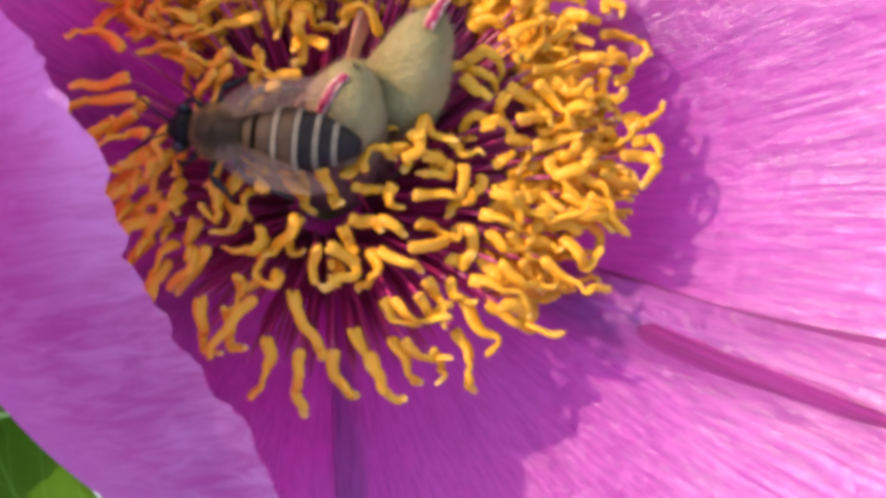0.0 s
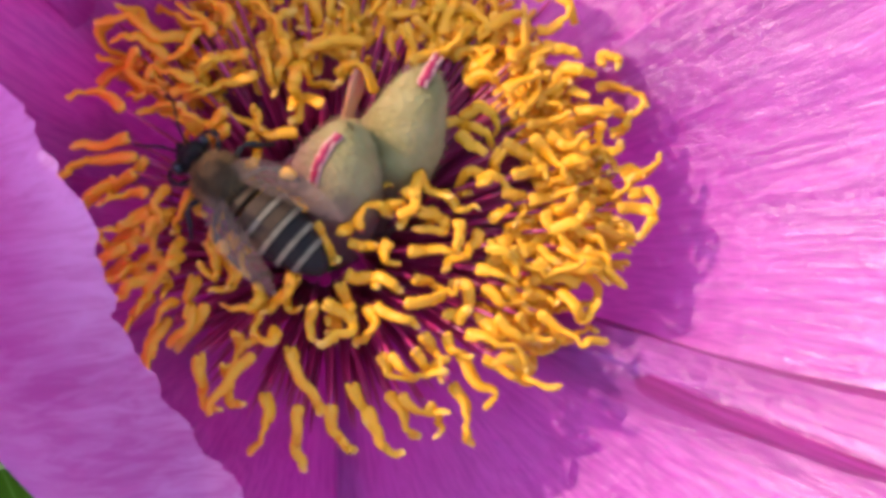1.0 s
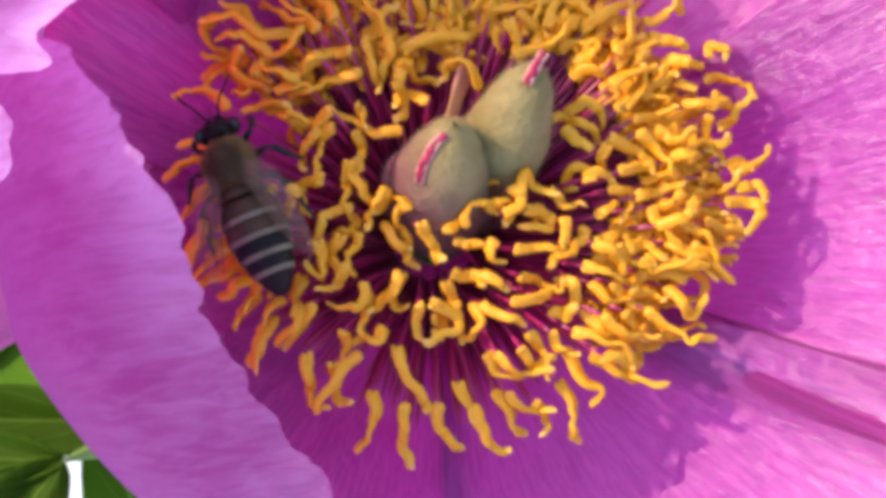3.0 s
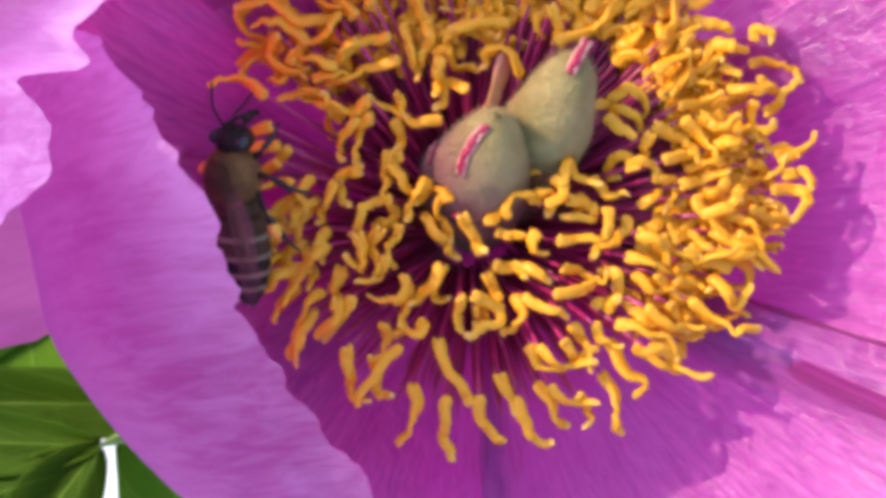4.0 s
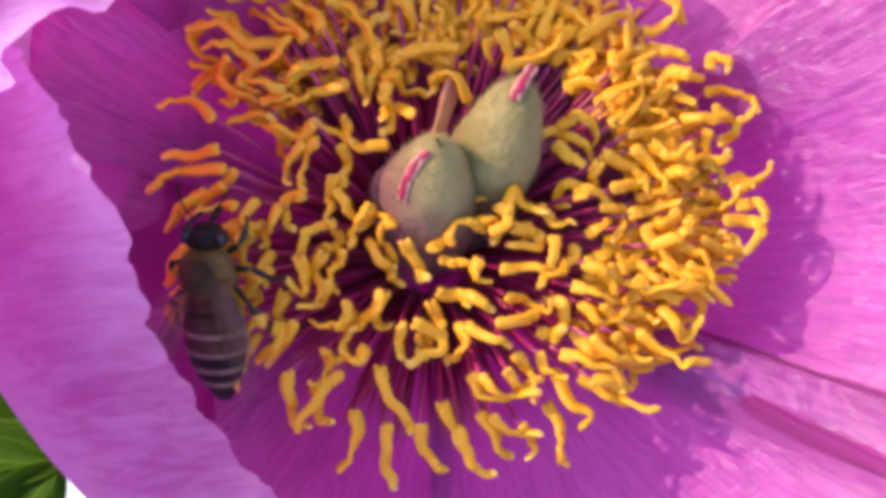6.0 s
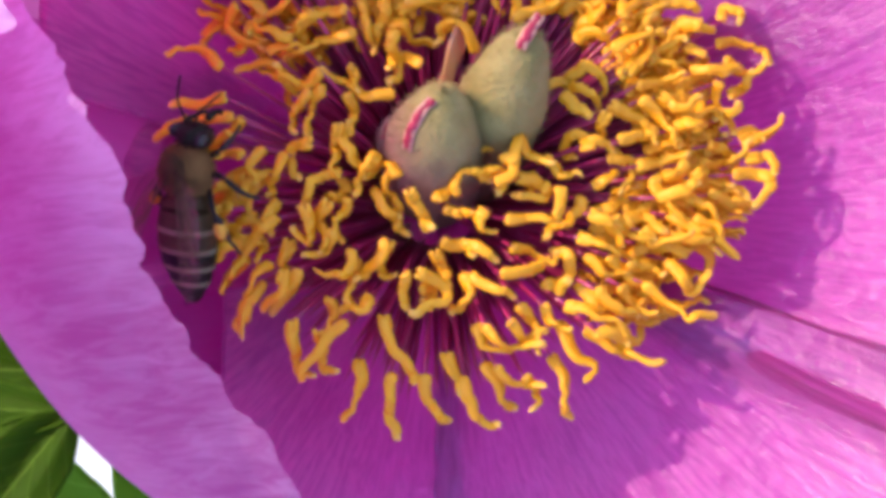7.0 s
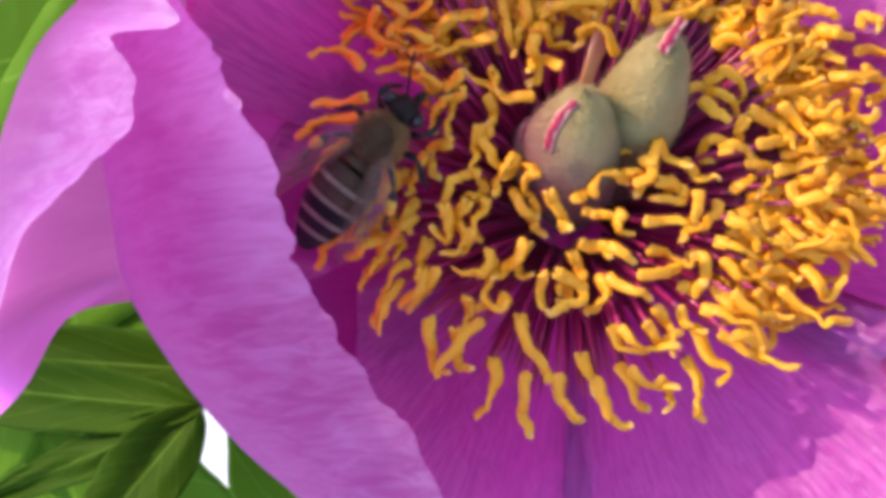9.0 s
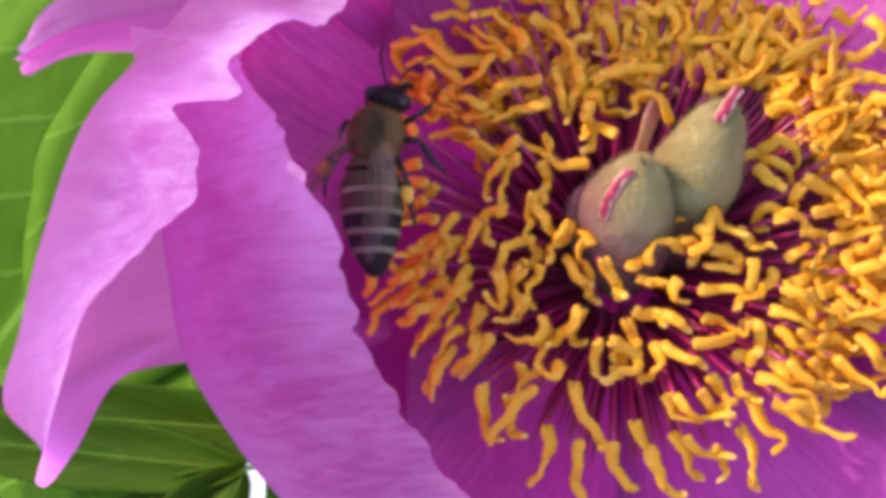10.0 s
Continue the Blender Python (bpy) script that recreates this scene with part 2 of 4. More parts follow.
def bowl_petal(azimuths, lift, parent=flower, tip=46, tips=(), curve=0.0, creases=(), sags=(), rise=0.0, dips=(), **kw):
    """A petal of the open bowl; creases: its lift in mm at each azimuth, full at the rim; dips: a hollow in mm round the stamens."""
    rows = []
    a0, a1 = azimuths[0], azimuths[-1]
    for q in (0.04, 0.18, 0.3, 0.4, 0.48, 0.57, 0.66, 0.83, 1.0):
        row = []
        for k, a in enumerate(azimuths):
            edge = (2 * (a - a0) / (a1 - a0) - 1) ** 2
            reach = tips[k] if tips else tip
            r = reach * q
            up = creases[k] * min(1.0, max(0.0, (r - 9) / 9)) if creases else 0.0
            up -= sags[k] * max(0.0, r - 10) / 10 if sags else 0.0
            up += rise * max(0.0, r - 21) ** 2
            up -= dips[k] * math.exp(-((r - 22) / 5.5) ** 2) if dips else 0.0
            row.append(bowl(a, r - q ** 3 * edge * 0.15 * reach, lift + edge * curve * r / 30 + up))
        rows.append(row)
    return petal("petal", rows, PETAL_IN, parent, across=[(a - a0) / 70 for a in azimuths], **kw)


def spread(a0, a1, n=7):
    return [a0 + (a1 - a0) * k / (n - 1) for k in range(n)]


bowl_petal((-28, -18, -8, 2, 10, 18, 24, 30, 35), -3.4, seed=1.3, curve=0.1, ripple=0.8, nu=110,
           creases=(1.2, 1.6, 1.2, 0.6, 0.7, 1.3, 1.9, 2.3, 2.6), dips=(0.4, 1.4, 2.0, 2.1, 2.0, 1.8, 1.3, 0.7, 0.2))
bowl_petal((-88, -74, -60, -50, -42, -36, -32, -30, -28, -26, -24, -22.6, -21, -19, -16.8), 0.0, seed=4.1, curve=0.1, ripple=0.5, nu=170,
           creases=(0, 0, 0.1, 0.1, 0, -0.2, -0.5, -0.7, -0.4, 0.3, 0.9, 1.2, 0.9, 0.5, 0.0), sags=(0.5, 0.45, 0.4, 0.3, 0.2, 0.1, 0.05, 0.0, 0, 0, 0, 0, 0, 0, 0),
           dips=(0.0, 1.0, 2.2, 2.6, 2.5, 2.1, 1.5, 1.0, 0.6, 0.2, 0, 0, 0, 0, 0))
bowl_petal((-156, -138, -122, -108, -98, -93, -88, -82), -1.0, tips=(19, 20, 23, 30, 36, 40, 40, 40), seed=7.7, curve=0.3, ripple=0.6, creases=(0.2, 0, 0, 0, 0.1, 0.4, 0.2, 0))
bowl_petal(spread(24, 104), -5.6, seed=2.9, curve=0.0, ripple=0.5, nu=80, creases=(1.8, 0.9, -0.2, -1.1, -1.5, -1.5, -1.3))
# the tall petal at the back stands up and shades the far stamens
bowl_petal(spread(98, 142), -2.9, tips=(33, 34, 35.6, 36.8, 37.5, 37.6, 36.8), rise=0.071, seed=6.6, curve=0.8, ripple=1.0)
bowl_petal(spread(100, 166), -1.6, tip=31, seed=5.5, curve=0.6, ripple=1.0)
bowl_petal(spread(150, 225), -2.6, tip=22, seed=8.2, ripple=0.6)


def fold(line, mat):
    """A narrow strip laid along a crease, with the shade there put into its colour: (radius, low azimuth, high azimuth,
    low lift, high lift).
    """
    rows = []
    for r, a0, a1, z0, z1 in line:
        rows.append([bowl(a0 + (a1 - a0) * k / 4, r, z0 + (z1 - z0) * (k / 4) ** 0.8 + 0.25 * math.sin(math.pi * k / 4)) for k in range(5)])
    return petal("petal_fold", rows, mat, flower, "deep pink crease shade on a petal", thick=0.12, nu=14, nv=60, ripple=0.12, rim=0.0, seed=2.2, across=[0.02 * k for k in range(5)])


# shade strips: the crease's turned-away wall, then the gap under a petal's edge
fold(((15, -26, -22, -0.8, -0.1), (19, -26.0, -21.9, -0.4, 0.7), (23, -26.8, -22.5, -0.3, 1.3), (28, -26.4, -23.0, 0.2, 1.6), (33, -25.4, -23.2, 0.7, 1.8), (37, -24.6, -23.4, 1.1, 1.7), (40, -23.9, -23.4, 0.9, 1.1)), PETAL_CREASE_SHADE)
fold(((17, -15.6, -15.2, -0.6, -1.0), (22, -16.4, -15.7, -0.3, -1.2), (28, -17.4, -16.4, -0.1, -1.4), (36, -17.5, -15.9, -0.1, -1.6), (44, -17.6, -15.2, -0.1, -1.7)), PETAL_CREASE_SHADE)


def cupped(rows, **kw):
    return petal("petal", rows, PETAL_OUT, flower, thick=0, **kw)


# the petal that cups over the stamens, seen from its outer side
claw = [(1, 4, -10), (0.5, 3, -10), (0.3, 2, -10.3), (0.4, 1, -10.3), (1, 0, -10.6), (2, -0.5, -11), (3, -1, -12)]
below = [(-14, 9, -7), (-14, 5, -7), (-14, 0, -7), (-13, -5, -7), (-10, -10, -7.6), (-6.5, -14.5, -9.5), (-2, -18, -12)]
belly = [(-30, 16, 0), (-28.5, 8.5, 0), (-26.5, 1.5, 1), (-24.8, -5, 1), (-21.2, -10.5, 1), (-15.6, -16, 1), (-7, -22, 1)]
shoulder = [(-26, 14.8, 7), (-24, 8, 8.5), (-22.4, 1.4, 10), (-20.4, -4.8, 10.2), (-16.9, -9.9, 9.8), (-12.2, -15.1, 8.6), (-4.8, -20.9, 6.5)]
edge = [(-20.0, 12.8, 11.5), (-15.5, 7.5, 14.4), (-12.2, 0.7, 14.5), (-10.5, -3.8, 14.4), (-7.1, -8.5, 13.4), (-4.5, -12.7, 11.8), (-1.5, -18.9, 8.5)]
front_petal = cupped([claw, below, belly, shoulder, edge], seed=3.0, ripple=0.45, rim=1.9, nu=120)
# the folded petal behind it
claw = [(-11.8, 12.9, -8.0), (-12.6, 12.0, -8.0), (-13.3, 10.3, -8.0), (-14.0, 8.7, -8.0), (-14.3, 7.4, -8.0), (-14.7, 6.2, -8.0), (-15.4, 4.5, -8.0), (-16.9, 2.4, -8.0), (-19.3, 0.2, -8.0), (-22.5, -2.4, -8.0), (-28.0, -6.0, -6.0)]
below = [(-20.0, 17.9, -6.0), (-21.6, 16.7, -6.0), (-23.1, 14.6, -6.0), (-24.2, 12.5, -6.0), (-25.3, 10.0, -6.0), (-26.0, 7.5, -6.0), (-26.2, 5.1, -6.0), (-27.3, 1.8, -6.0), (-28.3, -1.5, -6.0), (-29.4, -4.4, -6.0), (-31.9, -7.4, -3.0)]
belly = [(-21.5, 22.0, -1.0), (-24.3, 21.2, -1.0), (-27.3, 19.3, -1.0), (-28.9, 17.3, -1.0), (-31.3, 14.4, -1.0), (-33.7, 11.2, -1.0), (-35.5, 7.6, -1.0), (-37.1, 1.8, -1.0), (-38.0, -4.2, -1.0), (-38.6, -9.6, -1.0), (-33.4, -11.9, 0.0)]
shoulder = [(-17.7, 19.3, 7.0), (-19.5, 17.8, 7.8), (-21.8, 16.8, 9.0), (-23.9, 14.3, 10.0), (-24.5, 11.9, 11.8), (-27.0, 9.7, 12.8), (-26.9, 6.8, 13.2), (-27.9, 2.3, 13.4), (-29.9, -2.0, 14.0), (-30.9, -6.6, 14.0), (-31.3, -13.2, 10.0)]
edge = [(-14.0, 16.9, 12.0), (-15.0, 14.8, 14.0), (-17.2, 14.8, 15.0), (-19.7, 12.0, 17.0), (-18.6, 9.9, 18.5), (-21.8, 9.3, 19.0), (-19.4, 6.4, 22.0), (-20.2, 3.0, 22.4), (-22.9, -0.1, 24.0), (-24.2, -2.7, 25.0), (-28.3, -11.7, 20.0)]
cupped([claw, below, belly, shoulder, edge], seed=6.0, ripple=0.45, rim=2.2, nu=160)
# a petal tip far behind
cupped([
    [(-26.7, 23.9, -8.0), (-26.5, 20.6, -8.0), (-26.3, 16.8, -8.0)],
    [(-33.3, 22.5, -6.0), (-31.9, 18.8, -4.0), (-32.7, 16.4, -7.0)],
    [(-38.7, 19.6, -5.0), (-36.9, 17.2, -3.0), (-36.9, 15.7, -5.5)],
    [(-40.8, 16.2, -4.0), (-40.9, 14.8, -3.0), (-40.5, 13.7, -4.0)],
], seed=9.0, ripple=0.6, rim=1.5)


def anther_radius(t, k=0.0):
    return 0.445 - 0.16 * t + 0.035 * math.sin(t * 7 + k)


def stamen(z, *path, joined=None):
    """A filament from the receptacle to the anther, whose body bends along path (mm, in plan) at height z."""
    rnd = random.random
    bx, by = path[0]
    az = math.atan2(by - CY, bx - CX) + (rnd() - 0.5) * 0.2
    r0 = 2.5 + 2.0 * rnd()
    foot = Vector((CX + r0 * math.cos(az), CY + r0 * math.sin(az), -8.0))
    n = len(path) - 1
    line = [Vector((x, y, z + 0.5 * math.sin(k * 2.1 + bx) - 0.2 * k)) for k, (x, y) in enumerate(path)]
    base = line[0].copy()
    back = (line[0] - line[1]).normalized()
    side = Vector((-back.y, back.x, 0.15)).normalized()
    mid = foot.lerp(base, 0.55) + Vector((0, 0, 0.8 + rnd()))
    bm = joined[0] if joined else bmesh.new()
    tube(bm, [foot * MM, mid * MM, (base + (base - mid) * 0.03) * MM], lambda t: (0.18 - 0.04 * t) * MM, 5, 7)
    fil = None if joined else part("stamen", bm, FILAMENT, flower)
    # twisted anther with a cleft foot
    bm = joined[1] if joined else bmesh.new()
    k = rnd() * 6
    wave = [spline(line, i / (4 * n)) + Vector((noise.noise((bx, by, i * 0.55)), noise.noise((by, i * 0.55, bx)), noise.noise((i * 0.55, bx, by)))) * 0.42 * (0.3 + i / (4 * n)) for i in range(4 * n + 1)]
    thick = 0.85 + 0.25 * rnd()
    cleft = rnd() < 0.22
    tube(bm, [p * MM for p in wave], lambda t: anther_radius(t, k) * thick * MM, 10, 7 * n + 5, 0.82, 0.45, 0.1 * MM, (rnd() - 0.5) * 2.4 * n, 0.5 if cleft else 0.3)
    for q in (-1, 1) if cleft else ():
        tip = base + back * (0.1 + 0.25 * rnd()) + side * (0.2 + 0.1 * rnd()) * q
        tube(bm, [(base - back * 0.8 + side * 0.15 * q) * MM, (base - back * 0.1 + side * 0.2 * q) * MM, tip * MM], lambda t: (0.29 - 0.12 * t) * MM, 7, 6)
    if not joined:
        part("anther", bm, ANTHER, fil)


def stamen_whorl_1():
    stamen(1.78, (-2.6, 12.7), (-4.5, 12.1), (-5.7, 11.4), (-7.1, 10.8))
    stamen(1.82, (-3.2, 14.0), (-4.5, 14.0), (-6.1, 13.3), (-6.7, 12.4))
    stamen(1.33, (-5.3, 13.9), (-6.3, 12.8), (-5.8, 11.7), (-4.9, 11.8))
    stamen(1.73, (-2.5, 15.0), (-2.0, 14.0), (-1.8, 13.1), (-1.4, 11.7))
    stamen(1.69, (-1.1, 15.7), (-0.7, 14.2), (-1.2, 12.8), (-1.4, 11.5))
    stamen(1.43, (0.2, 14.1), (1.7, 15.0), (3.1, 14.6), (4.1, 14.3))
    stamen(1.50, (-0.5, 13.3), (0.6, 13.2), (1.3, 12.3), (2.6, 12.1))
    stamen(2.81, (0.0, 12.6), (-0.1, 11.5), (0.2, 10.5), (0.0, 9.2))
    stamen(2.49, (1.8, 10.6), (0.8, 11.2), (0.0, 10.9), (-0.4, 10.0))
    stamen(2.72, (0.2, 8.7), (-1.4, 8.5), (-3.0, 9.4), (-4.5, 10.1))
    stamen(3.12, (-4.4, 9.9), (-5.5, 9.4), (-6.8, 9.7), (-7.3, 10.5))
    stamen(2.57, (-2.6, 10.3), (-2.5, 9.6), (-2.1, 8.9))
    stamen(3.01, (5.2, 11.5), (4.3, 13.1), (3.3, 13.0), (2.5, 12.1))
    stamen(2.48, (-5.2, 8.7), (-6.1, 7.8), (-6.5, 7.1), (-6.2, 6.1))
    stamen(2.82, (-4.3, 8.8), (-5.2, 8.1), (-5.2, 6.9), (-5.2, 5.4))
    stamen(2.35, (-2.9, 8.7), (-2.5, 7.8), (-2.7, 6.7))
    stamen(3.36, (-2.3, 6.3), (-3.0, 5.9), (-2.3, 4.7), (-1.8, 4.0))
    stamen(3.57, (-3.2, 6.5), (-3.4, 5.4), (-3.4, 4.3), (-3.4, 3.4))
    stamen(2.92, (-5.0, 5.4), (-6.2, 5.1), (-6.5, 4.2), (-5.7, 3.0))
    stamen(2.98, (-6.6, 4.7), (-7.1, 3.6), (-7.5, 2.5), (-7.7, 1.9))
    stamen(3.50, (-3.0, 3.6), (-4.1, 3.4), (-4.8, 2.9), (-5.8, 1.4))
    stamen(2.66, (-3.0, 3.3), (-2.8, 2.5), (-3.4, 2.0), (-4.4, 2.2))
    stamen(3.78, (-0.7, 4.8), (-1.2, 4.1), (-1.9, 3.1), (-2.1, 2.1))
    stamen(3.68, (0.6, 3.4), (0.3, 4.2), (-0.9, 4.1), (-1.7, 3.4))
    stamen(3.25, (0.4, 3.8), (-0.1, 3.1), (0.2, 2.0), (0.8, 1.1))
    stamen(2.81, (-1.0, 2.7), (-0.1, 1.5), (0.6, 0.6), (1.1, 0.1))


def stamen_whorl_2():
    stamen(4.10, (1.5, 2.5), (2.0, 1.6), (2.5, 0.7), (2.8, 0.1))
    stamen(3.30, (-2.5, 2.0), (-2.8, 1.1), (-3.4, 0.4), (-3.0, -0.7))
    stamen(3.49, (-3.7, 1.6), (-4.4, 0.6), (-3.7, -0.7), (-4.1, -1.8))
    stamen(3.49, (-5.1, 1.3), (-4.8, 0.0), (-5.1, -1.0), (-6.0, 0.4))
    stamen(3.48, (-3.4, 0.0), (-3.7, -1.4), (-5.1, -1.6))
    stamen(3.84, (-2.1, -1.2), (-2.2, -2.3), (-3.0, -2.8), (-4.6, -2.6))
    stamen(3.09, (-1.8, -1.8), (-2.2, -3.2), (-2.4, -4.3), (-2.9, -5.4))
    stamen(3.89, (0.2, -0.5), (-0.3, -1.7), (-1.2, -2.5), (-2.0, -3.2))
    stamen(3.38, (0.2, -0.7), (-0.4, -1.8), (-0.1, -2.6), (0.7, -2.8))
    stamen(3.93, (1.3, -2.6), (1.3, -3.7), (1.6, -4.9))
    stamen(3.88, (2.2, -2.5), (3.5, -3.2), (3.6, -4.4), (1.8, -4.9))
    stamen(2.66, (2.2, -3.6), (3.0, -3.6), (2.8, -4.5), (2.2, -4.3))
    stamen(2.77, (4.9, -2.5), (5.4, -3.6), (4.9, -4.5), (4.1, -5.1))
    stamen(3.06, (3.1, -1.2), (3.6, -2.3), (4.2, -3.4))
    stamen(4.06, (5.2, -0.7), (6.2, -1.0), (7.1, -1.7))
    stamen(3.41, (3.4, -0.5), (4.9, -0.7), (5.9, -1.4))
    stamen(2.39, (-1.6, -8.3), (-1.4, -9.7), (-1.8, -11.2), (-2.4, -12.1))
    stamen(1.90, (0.4, -9.0), (0.4, -10.5), (0.4, -11.9), (1.2, -13.0))
    stamen(2.90, (0.0, -5.4), (0.6, -7.2), (1.7, -8.9), (1.9, -9.6))
    stamen(2.06, (2.6, -9.0), (2.8, -10.5), (3.5, -11.3), (4.3, -11.9))
    stamen(2.27, (3.9, -7.7), (4.5, -9.0), (5.0, -10.2))
    stamen(2.24, (5.1, -9.0), (5.5, -10.5), (6.2, -11.7), (7.5, -12.1))
    stamen(2.88, (-3.4, -4.3), (-3.3, -5.4), (-3.7, -6.3))
    stamen(3.22, (-2.4, -5.7), (-3.4, -6.6), (-4.8, -8.6), (-5.2, -9.6))
    stamen(2.56, (-4.1, -6.5), (-3.9, -7.9), (-3.7, -8.8), (-2.7, -8.9))
    stamen(2.72, (-5.8, -5.9), (-5.7, -7.5), (-5.5, -9.0), (-4.4, -9.3))


def stamen_whorl_3():
    stamen(2.57, (-7.9, -3.5), (-8.6, -4.7), (-9.2, -5.7), (-9.4, -6.6))
    stamen(3.14, (-6.4, -2.8), (-6.6, -3.9), (-7.7, -5.3))
    stamen(2.90, (-5.5, -2.6), (-6.1, -3.6), (-7.0, -4.3))
    stamen(2.20, (-6.3, -0.9), (-6.6, -2.1), (-6.3, -3.2))
    stamen(2.64, (-8.8, -0.7), (-9.3, -1.8), (-9.7, -2.8), (-10.3, -3.3))
    stamen(3.70, (-0.8, -4.1), (-1.4, -4.9), (-2.6, -4.4))
    stamen(3.28, (6.3, -5.7), (7.2, -6.6), (8.3, -7.1), (10.0, -6.5))
    stamen(2.70, (8.0, -5.4), (8.9, -6.4), (10.2, -6.0))
    stamen(3.07, (5.8, -5.6), (6.5, -7.0), (8.2, -7.2))
    stamen(1.84, (6.3, -8.1), (7.3, -9.6), (7.8, -10.9), (8.6, -10.7))
    stamen(2.61, (7.1, -8.2), (8.1, -9.2), (9.2, -9.4), (10.2, -9.3))
    stamen(1.88, (8.9, -8.9), (9.7, -9.8), (9.6, -10.9))
    stamen(1.50, (10.6, -7.6), (11.5, -9.1), (11.5, -10.5), (12.0, -11.8))
    stamen(1.54, (11.0, -5.4), (11.9, -7.3), (13.3, -8.2), (12.8, -9.1))
    stamen(1.97, (14.0, -5.4), (15.2, -6.5), (15.5, -7.3), (17.6, -7.6))
    stamen(2.90, (11.4, -4.3), (13.0, -4.6), (14.8, -5.4), (15.4, -6.6))
    stamen(1.18, (12.7, -5.8), (14.5, -6.9), (16.1, -7.3))
    stamen(1.66, (16.2, -2.7), (17.7, -4.0), (19.2, -4.8), (20.8, -4.5))
    stamen(0.85, (17.7, -1.2), (18.6, -2.2), (19.6, -3.1), (20.3, -1.8))
    stamen(2.01, (10.7, -3.2), (11.5, -2.5), (11.3, -1.1), (10.3, -0.9))
    stamen(2.40, (10.0, -2.7), (10.9, -3.3), (11.6, -2.5))
    stamen(3.47, (7.2, -2.4), (9.1, -2.1), (10.2, -1.5), (10.9, -1.0))
    stamen(3.77, (5.4, -2.5), (6.6, -3.3), (8.2, -3.8))
    stamen(2.53, (7.9, -0.7), (9.2, -1.0), (10.1, -1.3))
    stamen(3.44, (7.5, 1.0), (9.1, 1.2), (10.9, 1.0))
    stamen(1.90, (12.2, 2.6), (11.8, 1.5), (10.9, 0.8), (9.7, 0.0))


def stamen_whorl_4():
    stamen(3.09, (10.8, 3.1), (10.8, 2.0), (10.6, 1.1))
    stamen(2.66, (9.8, 5.1), (10.8, 4.0), (12.1, 4.1))
    stamen(3.75, (7.7, 4.5), (8.1, 6.1), (8.8, 5.1), (10.3, 4.5))
    stamen(4.23, (4.3, 2.4), (4.4, 3.6), (5.5, 3.9), (6.4, 3.2))
    stamen(3.58, (3.6, 1.5), (4.7, 1.3), (5.6, 1.5))
    stamen(4.12, (6.2, 1.6), (5.8, 0.7), (6.5, 0.0))
    stamen(2.93, (8.2, 3.6), (9.6, 3.4), (9.9, 2.6), (8.1, 2.6))
    stamen(1.71, (12.6, 6.0), (11.5, 6.6), (11.0, 5.7), (11.7, 4.9))
    stamen(2.05, (13.5, 7.8), (13.0, 6.9), (13.6, 5.8))
    stamen(1.78, (9.7, 9.6), (10.8, 9.9), (12.1, 9.3), (12.9, 8.2))
    stamen(1.71, (11.0, 10.0), (12.0, 10.8), (13.2, 10.2), (13.3, 9.1))
    stamen(2.20, (10.6, 9.1), (11.6, 8.2), (12.6, 7.6))
    stamen(2.55, (12.1, 5.8), (13.2, 6.0), (14.1, 5.5))
    stamen(1.63, (13.7, 5.1), (15.0, 5.1), (15.2, 4.2), (14.4, 2.9))
    stamen(1.74, (12.9, 3.2), (13.8, 3.9), (14.5, 4.3))
    stamen(2.37, (14.3, 6.1), (15.8, 6.6), (16.7, 6.1))
    stamen(1.50, (13.9, 8.4), (15.4, 7.7), (16.8, 7.0))
    stamen(1.82, (15.7, 8.9), (16.9, 7.7), (17.7, 6.7), (18.5, 6.1))
    stamen(1.28, (17.9, 7.2), (18.9, 7.5), (19.9, 7.3))
    stamen(1.43, (15.7, 4.7), (17.4, 5.1), (18.8, 5.7))
    stamen(1.31, (16.7, 4.1), (17.0, 3.0), (18.3, 1.8), (19.8, 0.8))
    stamen(1.07, (17.8, 1.7), (19.3, 0.8), (20.7, 0.4), (22.3, -1.1))
    stamen(1.44, (17.0, 0.3), (18.5, 0.2), (20.1, 0.2), (21.0, -0.5))
    stamen(1.99, (14.9, 1.1), (16.2, 1.5), (17.5, 0.4))
    stamen(2.14, (14.2, 1.4), (15.3, 0.3), (16.7, -0.0))
    stamen(2.54, (12.8, 1.5), (13.9, 0.8), (15.0, -0.3))


